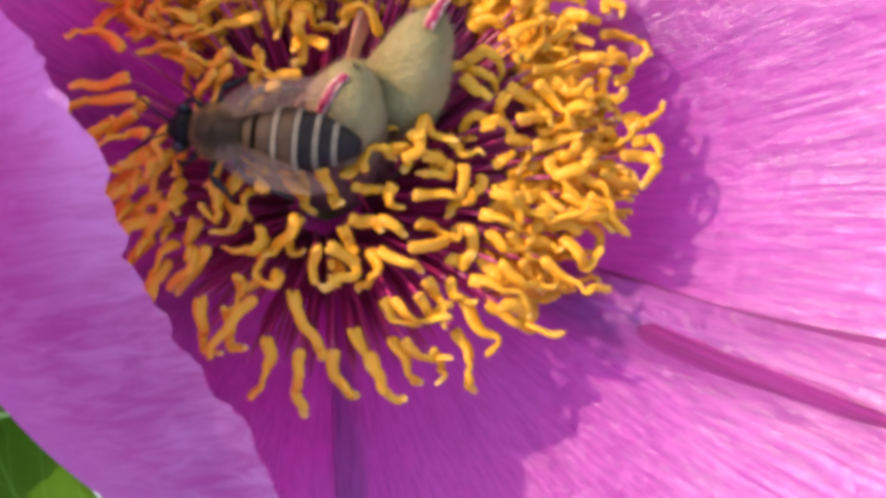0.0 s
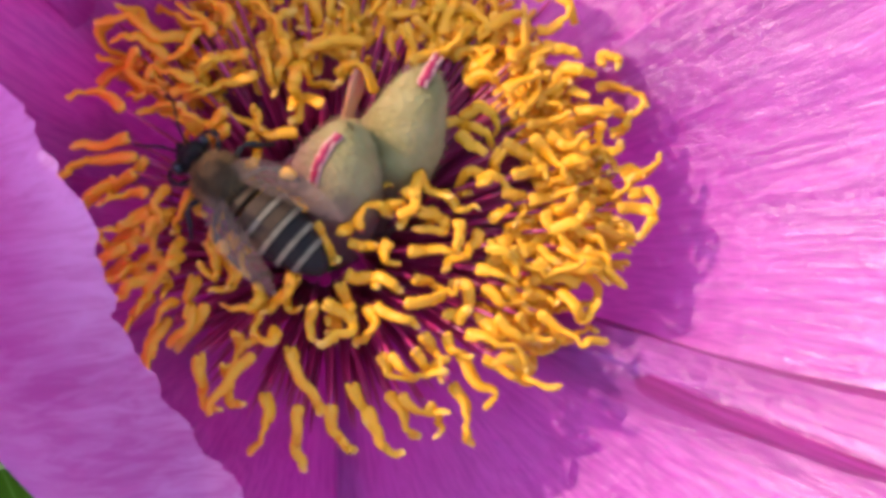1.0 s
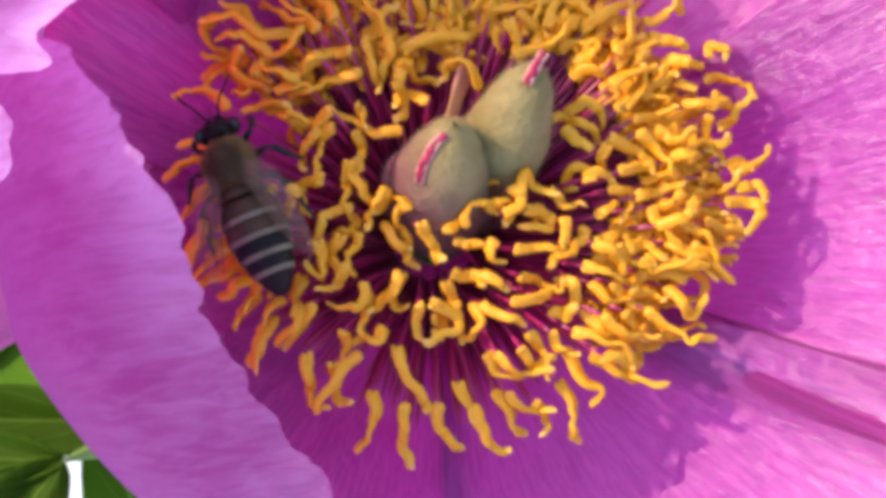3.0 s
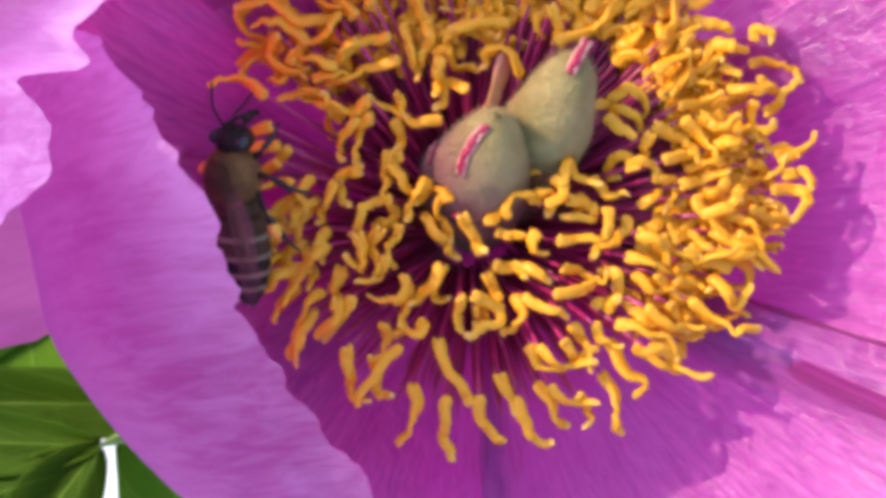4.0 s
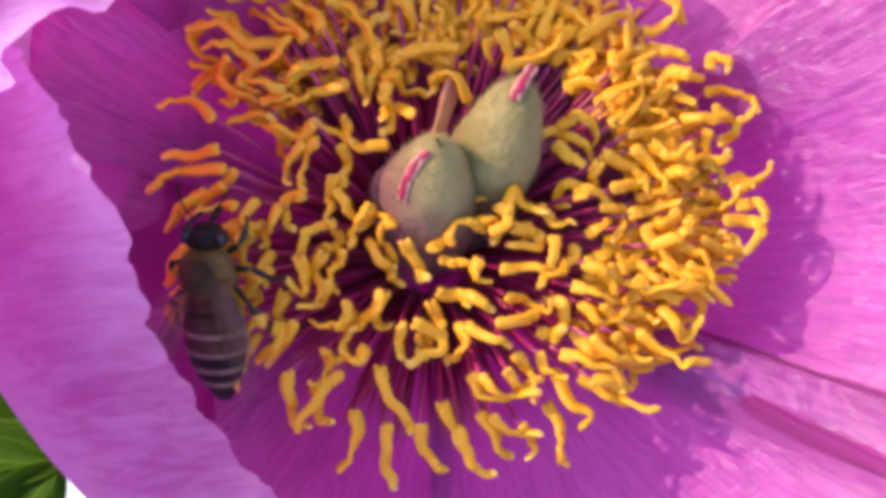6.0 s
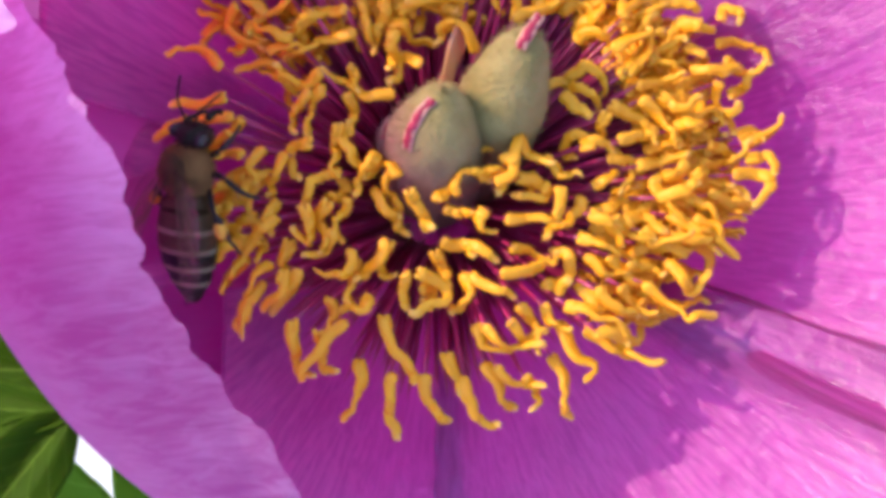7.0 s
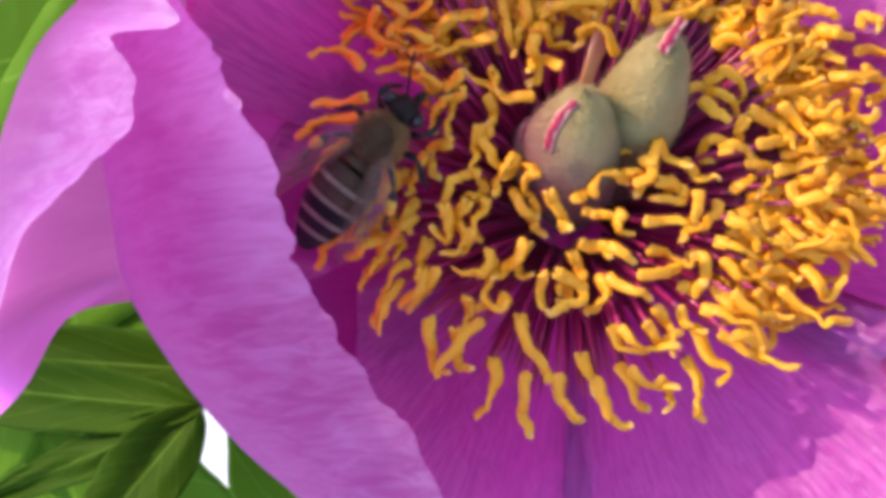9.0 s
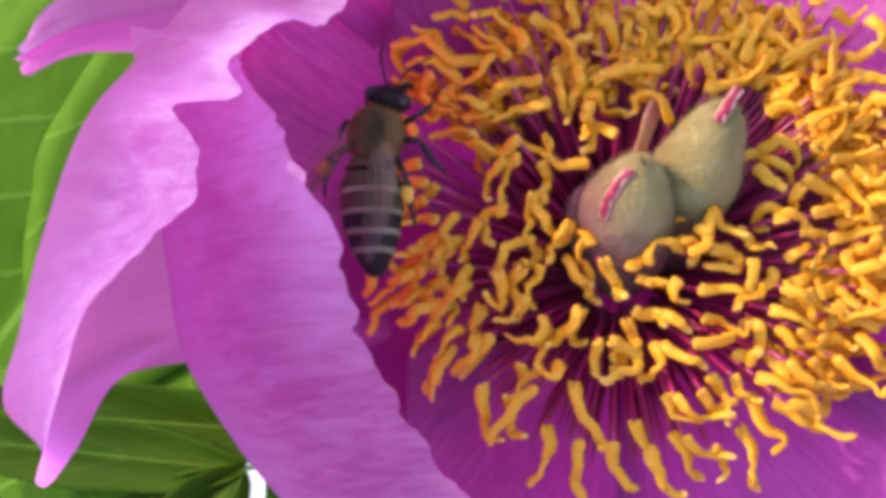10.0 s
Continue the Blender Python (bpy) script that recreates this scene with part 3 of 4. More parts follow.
def stamen_whorl_5():
    stamen(1.90, (16.9, 2.7), (18.7, 3.3), (19.6, 3.6))
    stamen(0.64, (19.0, 4.1), (19.6, 4.3), (20.1, 4.8))
    stamen(0.16, (20.2, 3.0), (22.0, 2.6), (23.3, 2.6))
    stamen(-0.05, (21.7, 4.4), (23.6, 4.6), (24.3, 3.7), (23.0, 2.4))
    stamen(-0.23, (20.2, 6.2), (21.0, 6.0), (22.1, 5.5))
    stamen(-0.93, (22.2, 7.0), (23.0, 7.4), (23.9, 6.7))
    stamen(-0.14, (22.7, 5.5), (24.0, 5.6), (24.6, 4.6))
    stamen(-0.76, (22.6, 6.4), (23.9, 7.1), (25.2, 8.5))
    stamen(-0.44, (20.6, 10.3), (20.7, 9.0), (21.1, 7.9))
    stamen(-1.52, (21.1, 11.7), (22.8, 11.2), (24.0, 12.0))
    stamen(-0.82, (21.5, 9.6), (22.4, 10.0), (22.8, 10.9))
    stamen(0.09, (18.9, 10.8), (20.6, 11.1), (22.2, 11.3))
    stamen(-1.53, (20.5, 12.8), (22.0, 13.1), (23.4, 12.8), (24.1, 11.9))
    stamen(-1.18, (20.8, 14.3), (21.0, 15.2), (22.0, 15.1), (21.9, 14.2))
    stamen(1.00, (16.9, 9.3), (18.2, 8.5), (19.5, 9.2))
    stamen(-1.02, (16.9, 15.8), (18.2, 15.4), (19.5, 15.0))
    stamen(-0.26, (18.0, 14.2), (19.2, 13.8), (20.5, 13.7))
    stamen(-0.32, (18.6, 12.7), (19.6, 12.0))
    stamen(1.42, (14.8, 10.6), (16.1, 12.1), (16.0, 13.8))
    stamen(1.17, (14.3, 10.3), (15.4, 11.6), (15.7, 13.0))
    stamen(1.45, (15.4, 9.8), (17.0, 10.1), (18.5, 10.6))
    stamen(0.94, (14.3, 14.0), (15.3, 15.4), (15.4, 16.9))
    stamen(1.67, (12.6, -1.1), (13.7, -2.1), (15.1, -2.1))
    stamen(1.38, (14.1, -1.1), (15.2, -2.2), (16.7, -2.9))
    stamen(1.88, (14.7, -2.9), (15.7, -4.1), (17.1, -4.5))
    stamen(2.61, (13.2, -3.2), (14.6, -4.3), (16.1, -4.8))


def stamen_whorl_6():
    stamen(1.91, (12.2, -2.9), (13.3, -4.1), (14.7, -4.3))
    stamen(1.61, (15.2, -1.4), (16.6, -1.8), (17.5, -2.1))
    stamen(2.62, (12.1, 0.0), (13.6, -0.3), (14.6, -1.0))
    stamen(0.70, (-11.2, 10.3), (-12.7, 11.3), (-14.1, 11.5), (-15.2, 11.3))
    stamen(1.12, (-10.9, 8.3), (-13.0, 7.9), (-14.9, 7.8))
    stamen(1.40, (-10.2, 7.0), (-12.9, 7.0), (-14.4, 6.5), (-15.4, 5.4))
    stamen(1.62, (-9.6, 7.0), (-11.1, 5.5), (-12.9, 4.4), (-14.5, 3.2))
    stamen(1.83, (-10.3, 6.0), (-11.6, 5.1), (-12.5, 3.9))
    stamen(2.35, (-7.0, 1.7), (-7.7, 0.8), (-7.4, -0.5))
    stamen(2.06, (-8.7, 0.4), (-8.1, -1.1), (-8.3, -2.1))
    stamen(2.69, (-8.1, 5.1), (-8.8, 4.0), (-8.5, 2.6))
    stamen(-1.53, (-12.6, 17.0), (-13.3, 15.5), (-11.8, 14.3), (-10.7, 13.0))
    stamen(0.39, (-10.5, 14.4), (-11.2, 13.3), (-10.1, 12.2), (-8.4, 11.5))
    stamen(1.84, (-8.1, 11.3), (-7.1, 11.7), (-5.2, 11.7))
    stamen(-0.92, (-11.4, 17.2), (-9.9, 16.1), (-8.4, 15.7))
    stamen(0.46, (-8.6, 14.0), (-9.7, 12.8), (-8.3, 12.4))
    stamen(1.17, (-6.7, 15.8), (-7.1, 14.7), (-8.6, 13.9))
    stamen(0.80, (9.8, 15.5), (8.7, 14.5), (7.6, 13.8))
    stamen(1.02, (6.5, 15.8), (6.3, 14.7), (6.6, 13.8))
    stamen(0.89, (7.9, 16.9), (9.0, 15.8), (10.5, 15.1))
    stamen(0.79, (11.6, 16.6), (10.9, 15.5), (10.1, 14.4))
    stamen(0.35, (-4.9, 16.5), (-3.5, 15.7), (-3.1, 17.0))
    stamen(0.53, (-7.3, 15.4), (-9.3, 15.4), (-11.3, 16.7), (-13.7, 16.4))
    stamen(0.68, (-8.6, 13.7), (-9.8, 14.9), (-11.2, 15.3), (-12.7, 15.1))
    stamen(2.13, (-6.5, 12.1), (-7.8, 12.5), (-9.0, 13.0), (-9.6, 12.4))
    stamen(1.01, (-5.3, 15.5), (-6.6, 16.7), (-8.0, 17.4))


def stamen_whorl_7():
    stamen(1.53, (-4.2, 16.2), (-5.2, 17.4), (-6.7, 18.4), (-8.2, 18.1))
    stamen(0.66, (-5.5, 15.3), (-6.3, 16.2), (-8.1, 16.8))
    stamen(-0.53, (-8.4, 18.4), (-9.6, 18.6), (-10.6, 18.1))
    stamen(-0.39, (-8.5, 19.2), (-9.5, 19.7), (-9.9, 20.7))
    stamen(0.98, (-4.2, 18.1), (-2.8, 17.4), (-1.7, 16.5), (-0.3, 17.3))
    stamen(1.65, (-1.0, 15.0), (-1.4, 16.1), (-2.4, 17.5), (-4.1, 18.6))
    stamen(0.36, (0.4, 18.6), (1.2, 17.5), (1.5, 16.2), (-0.2, 16.3))
    stamen(0.10, (2.8, 19.1), (3.6, 17.6), (3.1, 16.1), (4.1, 15.7))
    stamen(0.47, (4.6, 19.5), (5.4, 18.4), (4.8, 16.9))
    stamen(0.58, (5.4, 17.6), (6.5, 17.2), (8.7, 17.3), (9.2, 16.3))
    stamen(2.19, (4.5, 15.0), (2.3, 14.8), (0.6, 14.5))
    stamen(1.78, (7.1, 16.0), (7.7, 14.7), (7.4, 13.8))
    stamen(1.48, (7.4, 13.7), (9.1, 14.5), (10.6, 15.1))
    stamen(0.73, (9.8, 15.9), (10.2, 17.7), (10.8, 18.9))
    stamen(0.64, (8.2, 19.2), (9.1, 18.1), (10.5, 17.8))
    stamen(0.37, (10.8, 18.2), (12.0, 17.5), (12.8, 16.4), (11.8, 15.3))
    stamen(-0.15, (12.6, 19.5), (13.5, 18.0), (14.6, 18.4))
    stamen(0.39, (12.2, 16.0), (13.7, 17.0), (15.3, 17.9))
    stamen(-0.30, (14.2, 15.9), (15.6, 16.6), (15.4, 18.0))
    stamen(0.45, (14.4, 13.5), (15.6, 14.5), (17.1, 15.0))
    stamen(1.59, (13.8, 11.9), (15.5, 13.0), (17.3, 13.4))
    stamen(-0.90, (16.4, 16.8), (17.8, 17.2), (18.5, 18.3))
    stamen(0.50, (16.1, 11.4), (17.2, 12.5), (18.6, 12.9))
    stamen(-1.42, (15.6, 19.8), (16.8, 19.1), (17.5, 20.3))
    stamen(0.81, (-1.2, 17.7), (-1.6, 19.2), (-0.9, 20.3))
    stamen(0.07, (5.0, 20.1), (4.0, 19.1), (2.7, 19.8))


def stamen_whorl_8():
    stamen(0.64, (7.3, 19.9), (6.5, 18.7))
    stamen(-0.82, (10.1, 20.3), (9.5, 19.4), (8.6, 20.2))
    stamen(-1.24, (12.0, 20.0), (11.3, 18.9), (11.7, 17.8))
    stamen(-1.22, (17.8, 19.5), (18.6, 18.4), (19.0, 17.2))
    stamen(0.29, (-5.8, 19.5), (-6.6, 20.6), (-7.7, 21.0))
    stamen(0.74, (-3.5, 19.5), (-3.9, 20.6), (-3.6, 21.8))
    stamen(0.27, (1.3, 19.8), (0.9, 20.9), (1.5, 22.0))
    stamen(0.46, (6.7, 20.6), (5.9, 21.7), (5.2, 22.4))
    stamen(0.24, (9.3, 20.4), (9.9, 21.9), (8.8, 23.0))
    stamen(-1.37, (12.7, 20.8), (13.3, 22.0), (12.6, 23.1))
    stamen(-0.71, (14.1, 20.0), (15.1, 21.2), (16.2, 21.9))
    stamen(0.53, (3.4, 20.5), (2.7, 21.6), (3.3, 22.7))
    stamen(0.08, (-1.0, 20.9), (-2.2, 21.9), (-1.5, 23.1))
    stamen(-0.01, (-10.1, 16.0), (-10.6, 17.2), (-12.1, 17.5))
    stamen(1.06, (-11.7, 5.7), (-12.7, 4.9), (-14.2, 3.3))
    stamen(2.09, (-8.4, 3.2), (-9.9, 3.5), (-11.3, 2.3))
    stamen(2.08, (-7.7, 3.6), (-8.7, 2.4), (-9.4, 0.9))
    stamen(1.14, (-10.6, 0.5), (-12.0, -0.7), (-13.5, -1.9), (-13.6, -3.1))
    stamen(2.70, (-7.1, 0.7), (-8.1, -0.1), (-9.2, -1.6), (-10.3, -3.6))
    stamen(1.66, (-9.9, 2.4), (-11.3, 1.6), (-12.4, 0.0), (-13.8, -1.3))
    stamen(1.62, (-12.5, 2.3), (-13.5, 0.7), (-14.2, -0.4))
    stamen(2.09, (-6.0, -0.9), (-6.6, -2.2), (-5.8, -3.3), (-7.7, -5.6))
    stamen(2.58, (-7.9, -3.7), (-9.0, -4.9), (-9.4, -6.9))
    stamen(0.91, (18.8, 5.0), (17.8, 4.2), (16.8, 3.8))
    stamen(2.12, (16.1, 0.6), (17.1, -0.1), (19.1, 0.7))
    stamen(3.80, (7.2, 5.0), (7.8, 4.0), (7.2, 3.2))


def stamen_whorl_9():
    stamen(3.93, (6.7, 3.3), (7.9, 4.1), (8.1, 5.7))
    stamen(3.57, (5.6, 3.6), (6.5, 4.1), (7.2, 3.4), (6.8, 2.5))
    stamen(2.78, (4.4, 5.1), (5.3, 5.4), (6.3, 5.1))
    stamen(3.93, (3.2, 2.0), (3.8, 2.9), (4.3, 3.4))
    stamen(2.58, (9.2, 4.0), (8.9, 2.9), (7.8, 2.4))
    stamen(1.15, (16.3, -0.3), (15.2, -1.1), (14.1, -0.9))
    stamen(0.76, (19.3, 1.5), (20.8, 1.0), (21.5, -0.3))
    stamen(0.83, (18.6, 3.0), (20.1, 2.1), (21.2, 1.5))
    stamen(0.45, (19.0, -0.7), (17.5, -0.3), (16.4, -1.1))
    stamen(2.20, (13.3, -5.8), (14.7, -5.8), (16.1, -6.5))
    stamen(2.64, (9.9, -4.3), (10.7, -5.4), (11.7, -5.7))
    stamen(2.48, (8.5, -4.3), (9.4, -5.7), (10.0, -7.2))


def stamen_whorl_10():
    stamen(2.4, (-9.2, 3.2), (-10.5, 2.8), (-11.9, 2.0))
    stamen(2.2, (-8.8, 1.8), (-10.2, 1.6), (-11.6, 0.6), (-12.4, 0.2))
    stamen(2.0, (-8.6, 0.6), (-10.0, 0.2), (-11.2, -0.8))
    stamen(2.4, (-8.2, -0.8), (-9.6, -0.9), (-10.9, -1.9), (-11.8, -2.2))
    stamen(2.0, (-8.9, -2.0), (-10.0, -3.0), (-10.6, -4.2))
    stamen(2.6, (-9.4, 4.4), (-10.6, 4.6), (-12.0, 4.0))
    stamen(2.2, (-10.0, 1.2), (-11.4, 1.0), (-12.6, 1.6))
    stamen(1.8, (-9.6, -0.3), (-11.0, -0.4), (-12.2, -1.2))
    stamen(2.6, (-7.8, 3.4), (-8.9, 2.9), (-9.8, 2.0))
    stamen(2.6, (-7.4, -2.2), (-8.4, -3.2), (-9.0, -4.4))


stamen_whorl_1()
stamen_whorl_2()
stamen_whorl_3()
stamen_whorl_4()
stamen_whorl_5()
stamen_whorl_6()
stamen_whorl_7()
stamen_whorl_8()
stamen_whorl_9()
stamen_whorl_10()


def carpel(base, mid, top, width, mat=None, label=""):
    """A plump downy follicle with a seam and a blunt top; returns it and a function that gives the height of its skin."""
    bm = bmesh.new()
    base, mid, top = Vector(base), Vector(mid), Vector(top)

    def girth(t):
        full = 1 - ((t - 0.52) / 0.50) ** 2 if t > 0.52 else 1 - 0.5 * ((0.52 - t) / 0.52) ** 2
        return width * max(0.02, full) ** 0.86 * MM
    tube(bm, [base * MM, mid * MM, top * MM], girth, 40, 48, 0.95)
    for v in bm.verts:
        q = v.co / MM
        d = Vector((q.x - mid.x, q.y - mid.y, 0.4)).normalized()
        a = math.atan2(d.y, d.x)
        lump = 0.10 * noise.noise(q * 0.9) + 0.12 * noise.noise(q * 2.6) + 0.06 * noise.noise(q * 7) + 0.07 * math.cos(5 * a)
        v.co += d * lump * MM
    bm.normal_update()
    skin = BVHTree.FromBMesh(bm)

    def height(x, y):
        hit = skin.ray_cast(Vector((x, y, 30)) * MM, Vector((0, 0, -1)))[0]
        return hit.z / MM if hit else mid.z
    rnd = random.Random(3)
    for v in [v for v in bm.verts if v.co.z > -0.004] * 3:
        d = v.normal
        root = v.co + Vector((rnd.uniform(-0.2, 0.2), rnd.uniform(-0.2, 0.2), 0)) * MM
        s = d.orthogonal().normalized() * 0.022 * MM
        tip = root + (d + Vector((rnd.uniform(-0.6, 0.6), rnd.uniform(-0.2, 0.8), 0))) * rnd.uniform(0.08, 0.26) * MM
        a, b, c = (bm.verts.new(p) for p in (root + s, root - s, tip))
        bm.faces.new((a, b, c))
    return part("carpel", bm, mat or CARPEL, flower, label), height


def stigma(parent, pts, w):
    bm = bmesh.new()
    tube(bm, [Vector(p) * MM for p in pts], lambda t: w * (0.6 + 0.4 * math.sin(math.pi * t)) * MM, 10, 26, 0.6)
    for v in bm.verts:
        q = v.co / MM
        v.co += Vector((noise.noise(q * 2.3), noise.noise(q * 2.3 + Vector((9, 0, 0))), noise.noise(q * 2.3 + Vector((0, 9, 0))))) * 0.16 * MM
    crest = part("stigma", bm, STIGMA, parent, "crimson crested stigma")
    # pale ruffled lips along the crest
    pts = [Vector(p) for p in pts]
    along = (pts[-1] - pts[0]).normalized()
    side = along.cross(Vector((0, 0, 1))).normalized()
    for q in (-1, 1):
        bm = bmesh.new()
        lip = [spline(pts, k / 12) + side * q * w * (0.85 + 0.5 * noise.noise((k * 0.8, q, w))) + Vector((0, 0, -0.05)) for k in range(13)]
        tube(bm, [p * MM for p in lip], lambda t: (0.1 + 0.05 * math.sin(math.pi * t)) * MM, 6, 26)
        part("stigma_lip", bm, LIP, crest, "pale pink ruffled lip")


# lower stamens that fill the back of the whorl, and bare filaments of shed ones
def curl(a, r, z, bends, joined=None):
    """A loosely coiled stamen with its foot at azimuth a and radius r."""
    x, y = CX + r * math.cos(a), CY + r * math.sin(a)
    way = a + random.uniform(-0.7, 0.7)
    turn = random.choice((-1, 1)) * random.uniform(0.3, 1.1)
    path = [(x, y)]
    for _ in range(bends):
        x, y = x + 1.15 * math.cos(way), y + 1.15 * math.sin(way)
        path.append((x, y))
        way += turn
        turn = turn * random.uniform(0.2, 1.2) if random.random() < 0.7 else -turn
    stamen(z, *path, joined=joined)


for k in range(120):
    a = random.uniform(-0.5, 1.75) if k < 95 else random.uniform(1.75, 2.5)
    r = random.uniform(13.8 if 0.1 < a < 1.4 else 10.5, 17.2)
    curl(a, r, 2.2 - 4.2 * (r / 20) ** 2 - 1.2 * random.random(), 3)
# the crowded stamens under them
rest = (bmesh.new(), bmesh.new())
for k in range(330):
    a = random.uniform(-0.45, 1.5) if k < 280 else random.uniform(1.5, 2.5)
    r = random.uniform(13.6 if 0.1 < a < 1.4 else 10.5, 17.0 if a > 0 else 14.5)
    curl(a, r, 1.8 - 4.2 * (r / 20) ** 2 - 2.8 * random.random(), random.choice((3, 4)), rest)
for k in range(110):
    r = random.uniform(14.0, 17.0)
    curl(random.uniform(0.0, 1.35), r, 2.9 - 4.2 * (r / 20) ** 2 - 1.4 * random.random(), 4, rest)
crowd = part("stamen_thicket", rest[0], FILAMENT, flower)
crowd["kind"] = "stuff"
crowd = part("anther_thicket", rest[1], ANTHER, crowd)
crowd["kind"] = "stuff"
for k in range(280):
    a = random.uniform(0, 2 * math.pi)
    r = random.uniform(6.5, 13.5)
    foot = Vector((CX + 3.2 * math.cos(a), CY + 3.2 * math.sin(a), -8.0))
    tip = Vector((CX + r * math.cos(a + random.uniform(-0.12, 0.12)), CY + r * math.sin(a), random.uniform(-4.5, -0.5)))
    bm = bmesh.new()
    tube(bm, [foot * MM, (foot.lerp(tip, 0.5) + Vector((0, 0, 1.0))) * MM, tip * MM], lambda t: (0.23 - 0.08 * t) * MM, 5, 6)
    part("filament", bm, FILAMENT, flower)

# the dense tuft of bare filaments round the carpels
tuft = bmesh.new()
for k in range(300):
    a = random.uniform(-0.2, 1.7) if k < 190 else random.uniform(1.7, 6.0)
    r = random.uniform(7.5, 13.5)
    foot = Vector((CX + random.uniform(3.0, 5.0) * math.cos(a), CY + random.uniform(3.0, 5.0) * math.sin(a), -7.5))
    tip = Vector((CX + r * math.cos(a), CY + r * math.sin(a), random.uniform(-2.0, 0.8)))
    tube(tuft, [foot * MM, (foot.lerp(tip, 0.5) + Vector((0, 0, 1.0))) * MM, tip * MM], lambda t: (0.21 - 0.06 * t) * MM, 5, 5)
tuft = part("filament_tuft", tuft, FILAMENT, flower, "crimson tuft of bare filaments")
tuft["kind"] = "stuff"

c1, skin = carpel((2.6, 2.6, -8), (2.55, 4.6, 0.3), (3.5, 8.4, 6.8), 3.3)
stigma(c1, [(x, y, skin(x, y) + 0.25) for x, y in ((1.25, 5.0), (1.55, 6.0), (2.2, 7.2), (2.95, 8.0))], 0.25)
c2, skin = carpel((5.2, 3.6, -8), (6.5, 7.4, 1.0), (8.7, 12.5, 5.6), 2.85)
stigma(c2, ((8.0, 11.3, skin(8.0, 11.3) + 0.2), (8.3, 11.9, skin(8.3, 11.9) + 0.35), (9.2, 13.5, 5.6)), 0.27)
c3, skin = carpel((1.4, 3.0, -8), (0.9, 5.0, -1.5), (0.9, 7.0, 2.4), 2.1, CARPEL_PINK, "flushed pink smaller carpel")
stigma(c3, [(x, y, skin(x, y) + 0.15) for x, y in ((-0.6, 5.9), (-0.2, 7.0), (0.6, 7.9))], 0.2)
# a stamen half turned into a small petal
bm = bmesh.new()
tube(bm, [Vector(p) * MM for p in ((2.6, 8.4, 0.5), (3.3, 9.6, 2.0), (3.8, 11.2, 2.6), (4.3, 12.9, 2.3))], lambda t: (0.28 + 0.72 * t ** 1.2 + 0.1 * math.sin(9 * t)) * MM, 14, 24, 0.25, 0.2, 0.0, 1.3)
part("petaloid", bm, PETALOID, flower, "pinkish half petal among the stamens")

# ---- the bee ----
BEE_DARK = plain_material("bee_shell", (0.008, 0.006, 0.005), (0.022, 0.014, 0.010), 400, 0.55, 0.0001, gloss=0.15)
BEE_BAND = plain_material("bee_band", (0.15, 0.11, 0.065), (0.25, 0.19, 0.12), 900, 0.8, 0.0002, 0.8)
BEE_FUR = plain_material("bee_fur", (0.27, 0.115, 0.038), (0.44, 0.215, 0.075), 900, 0.9, 0.0003, 0.9)
BEE_OLIVE = plain_material("bee_back", (0.075, 0.036, 0.014), (0.155, 0.08, 0.032), 700, 0.6, 0.0002, 0.6)
BEE_BROWN = plain_material("bee_brown_shell", (0.035, 0.02, 0.011), (0.09, 0.05, 0.023), 500, 0.6, 0.0001, gloss=0.15)
BEE_LEG = plain_material("bee_leg", (0.012, 0.010, 0.010), (0.035, 0.026, 0.022), 600, 0.5, 0.0001, gloss=0.2)
BEE_EYE = plain_material("bee_eye", (0.006, 0.005, 0.006), (0.012, 0.010, 0.010), 900, 0.3, 0.00005)
POLLEN = plain_material("pollen", (0.72, 0.30, 0.025), (0.80, 0.42, 0.06), 900, 0.9, 0.0003, 0.8)


def wing_material():
    m, n, l, p = material("bee_wing")
    tr = n.new("ShaderNodeBsdfTransparent")
    tr.inputs[0].default_value = (0.97, 0.94, 0.93, 1)
    p.inputs["Base Color"].default_value = (0.34, 0.21, 0.16, 1)
    p.inputs["Roughness"].default_value = 0.25
    uv, vec = scaled_uv(n, l, 9, 5)
    f = noise_node(n, l, vec, 1.0, 3)
    bump(n, l, f, 0.4, 0.0002, p.inputs["Normal"])
    ms = n.new("ShaderNodeMixShader")
    ms.inputs[0].default_value = 0.16
    l.new(tr.outputs[0], ms.inputs[1])
    l.new(p.outputs[0], ms.inputs[2])
    l.new(ms.outputs[0], n["Material Output"].inputs[0])
    return m


BEE_WING = wing_material()
WING_VEIN = plain_material("wing_vein", (0.09, 0.05, 0.025), (0.15, 0.09, 0.05), 500, 0.5, 0.0001, gloss=0.2)


def ellipsoid(centre, radii, seg=24, rings=16, turn=None):
    bm = bmesh.new()
    bmesh.ops.create_uvsphere(bm, u_segments=seg, v_segments=rings, radius=1)
    m = Matrix.Translation(Vector(centre) * MM) @ (turn or Matrix.Identity(4)) @ Matrix.Diagonal((*[r * MM for r in radii], 1))
    bm.transform(m)
    return bm


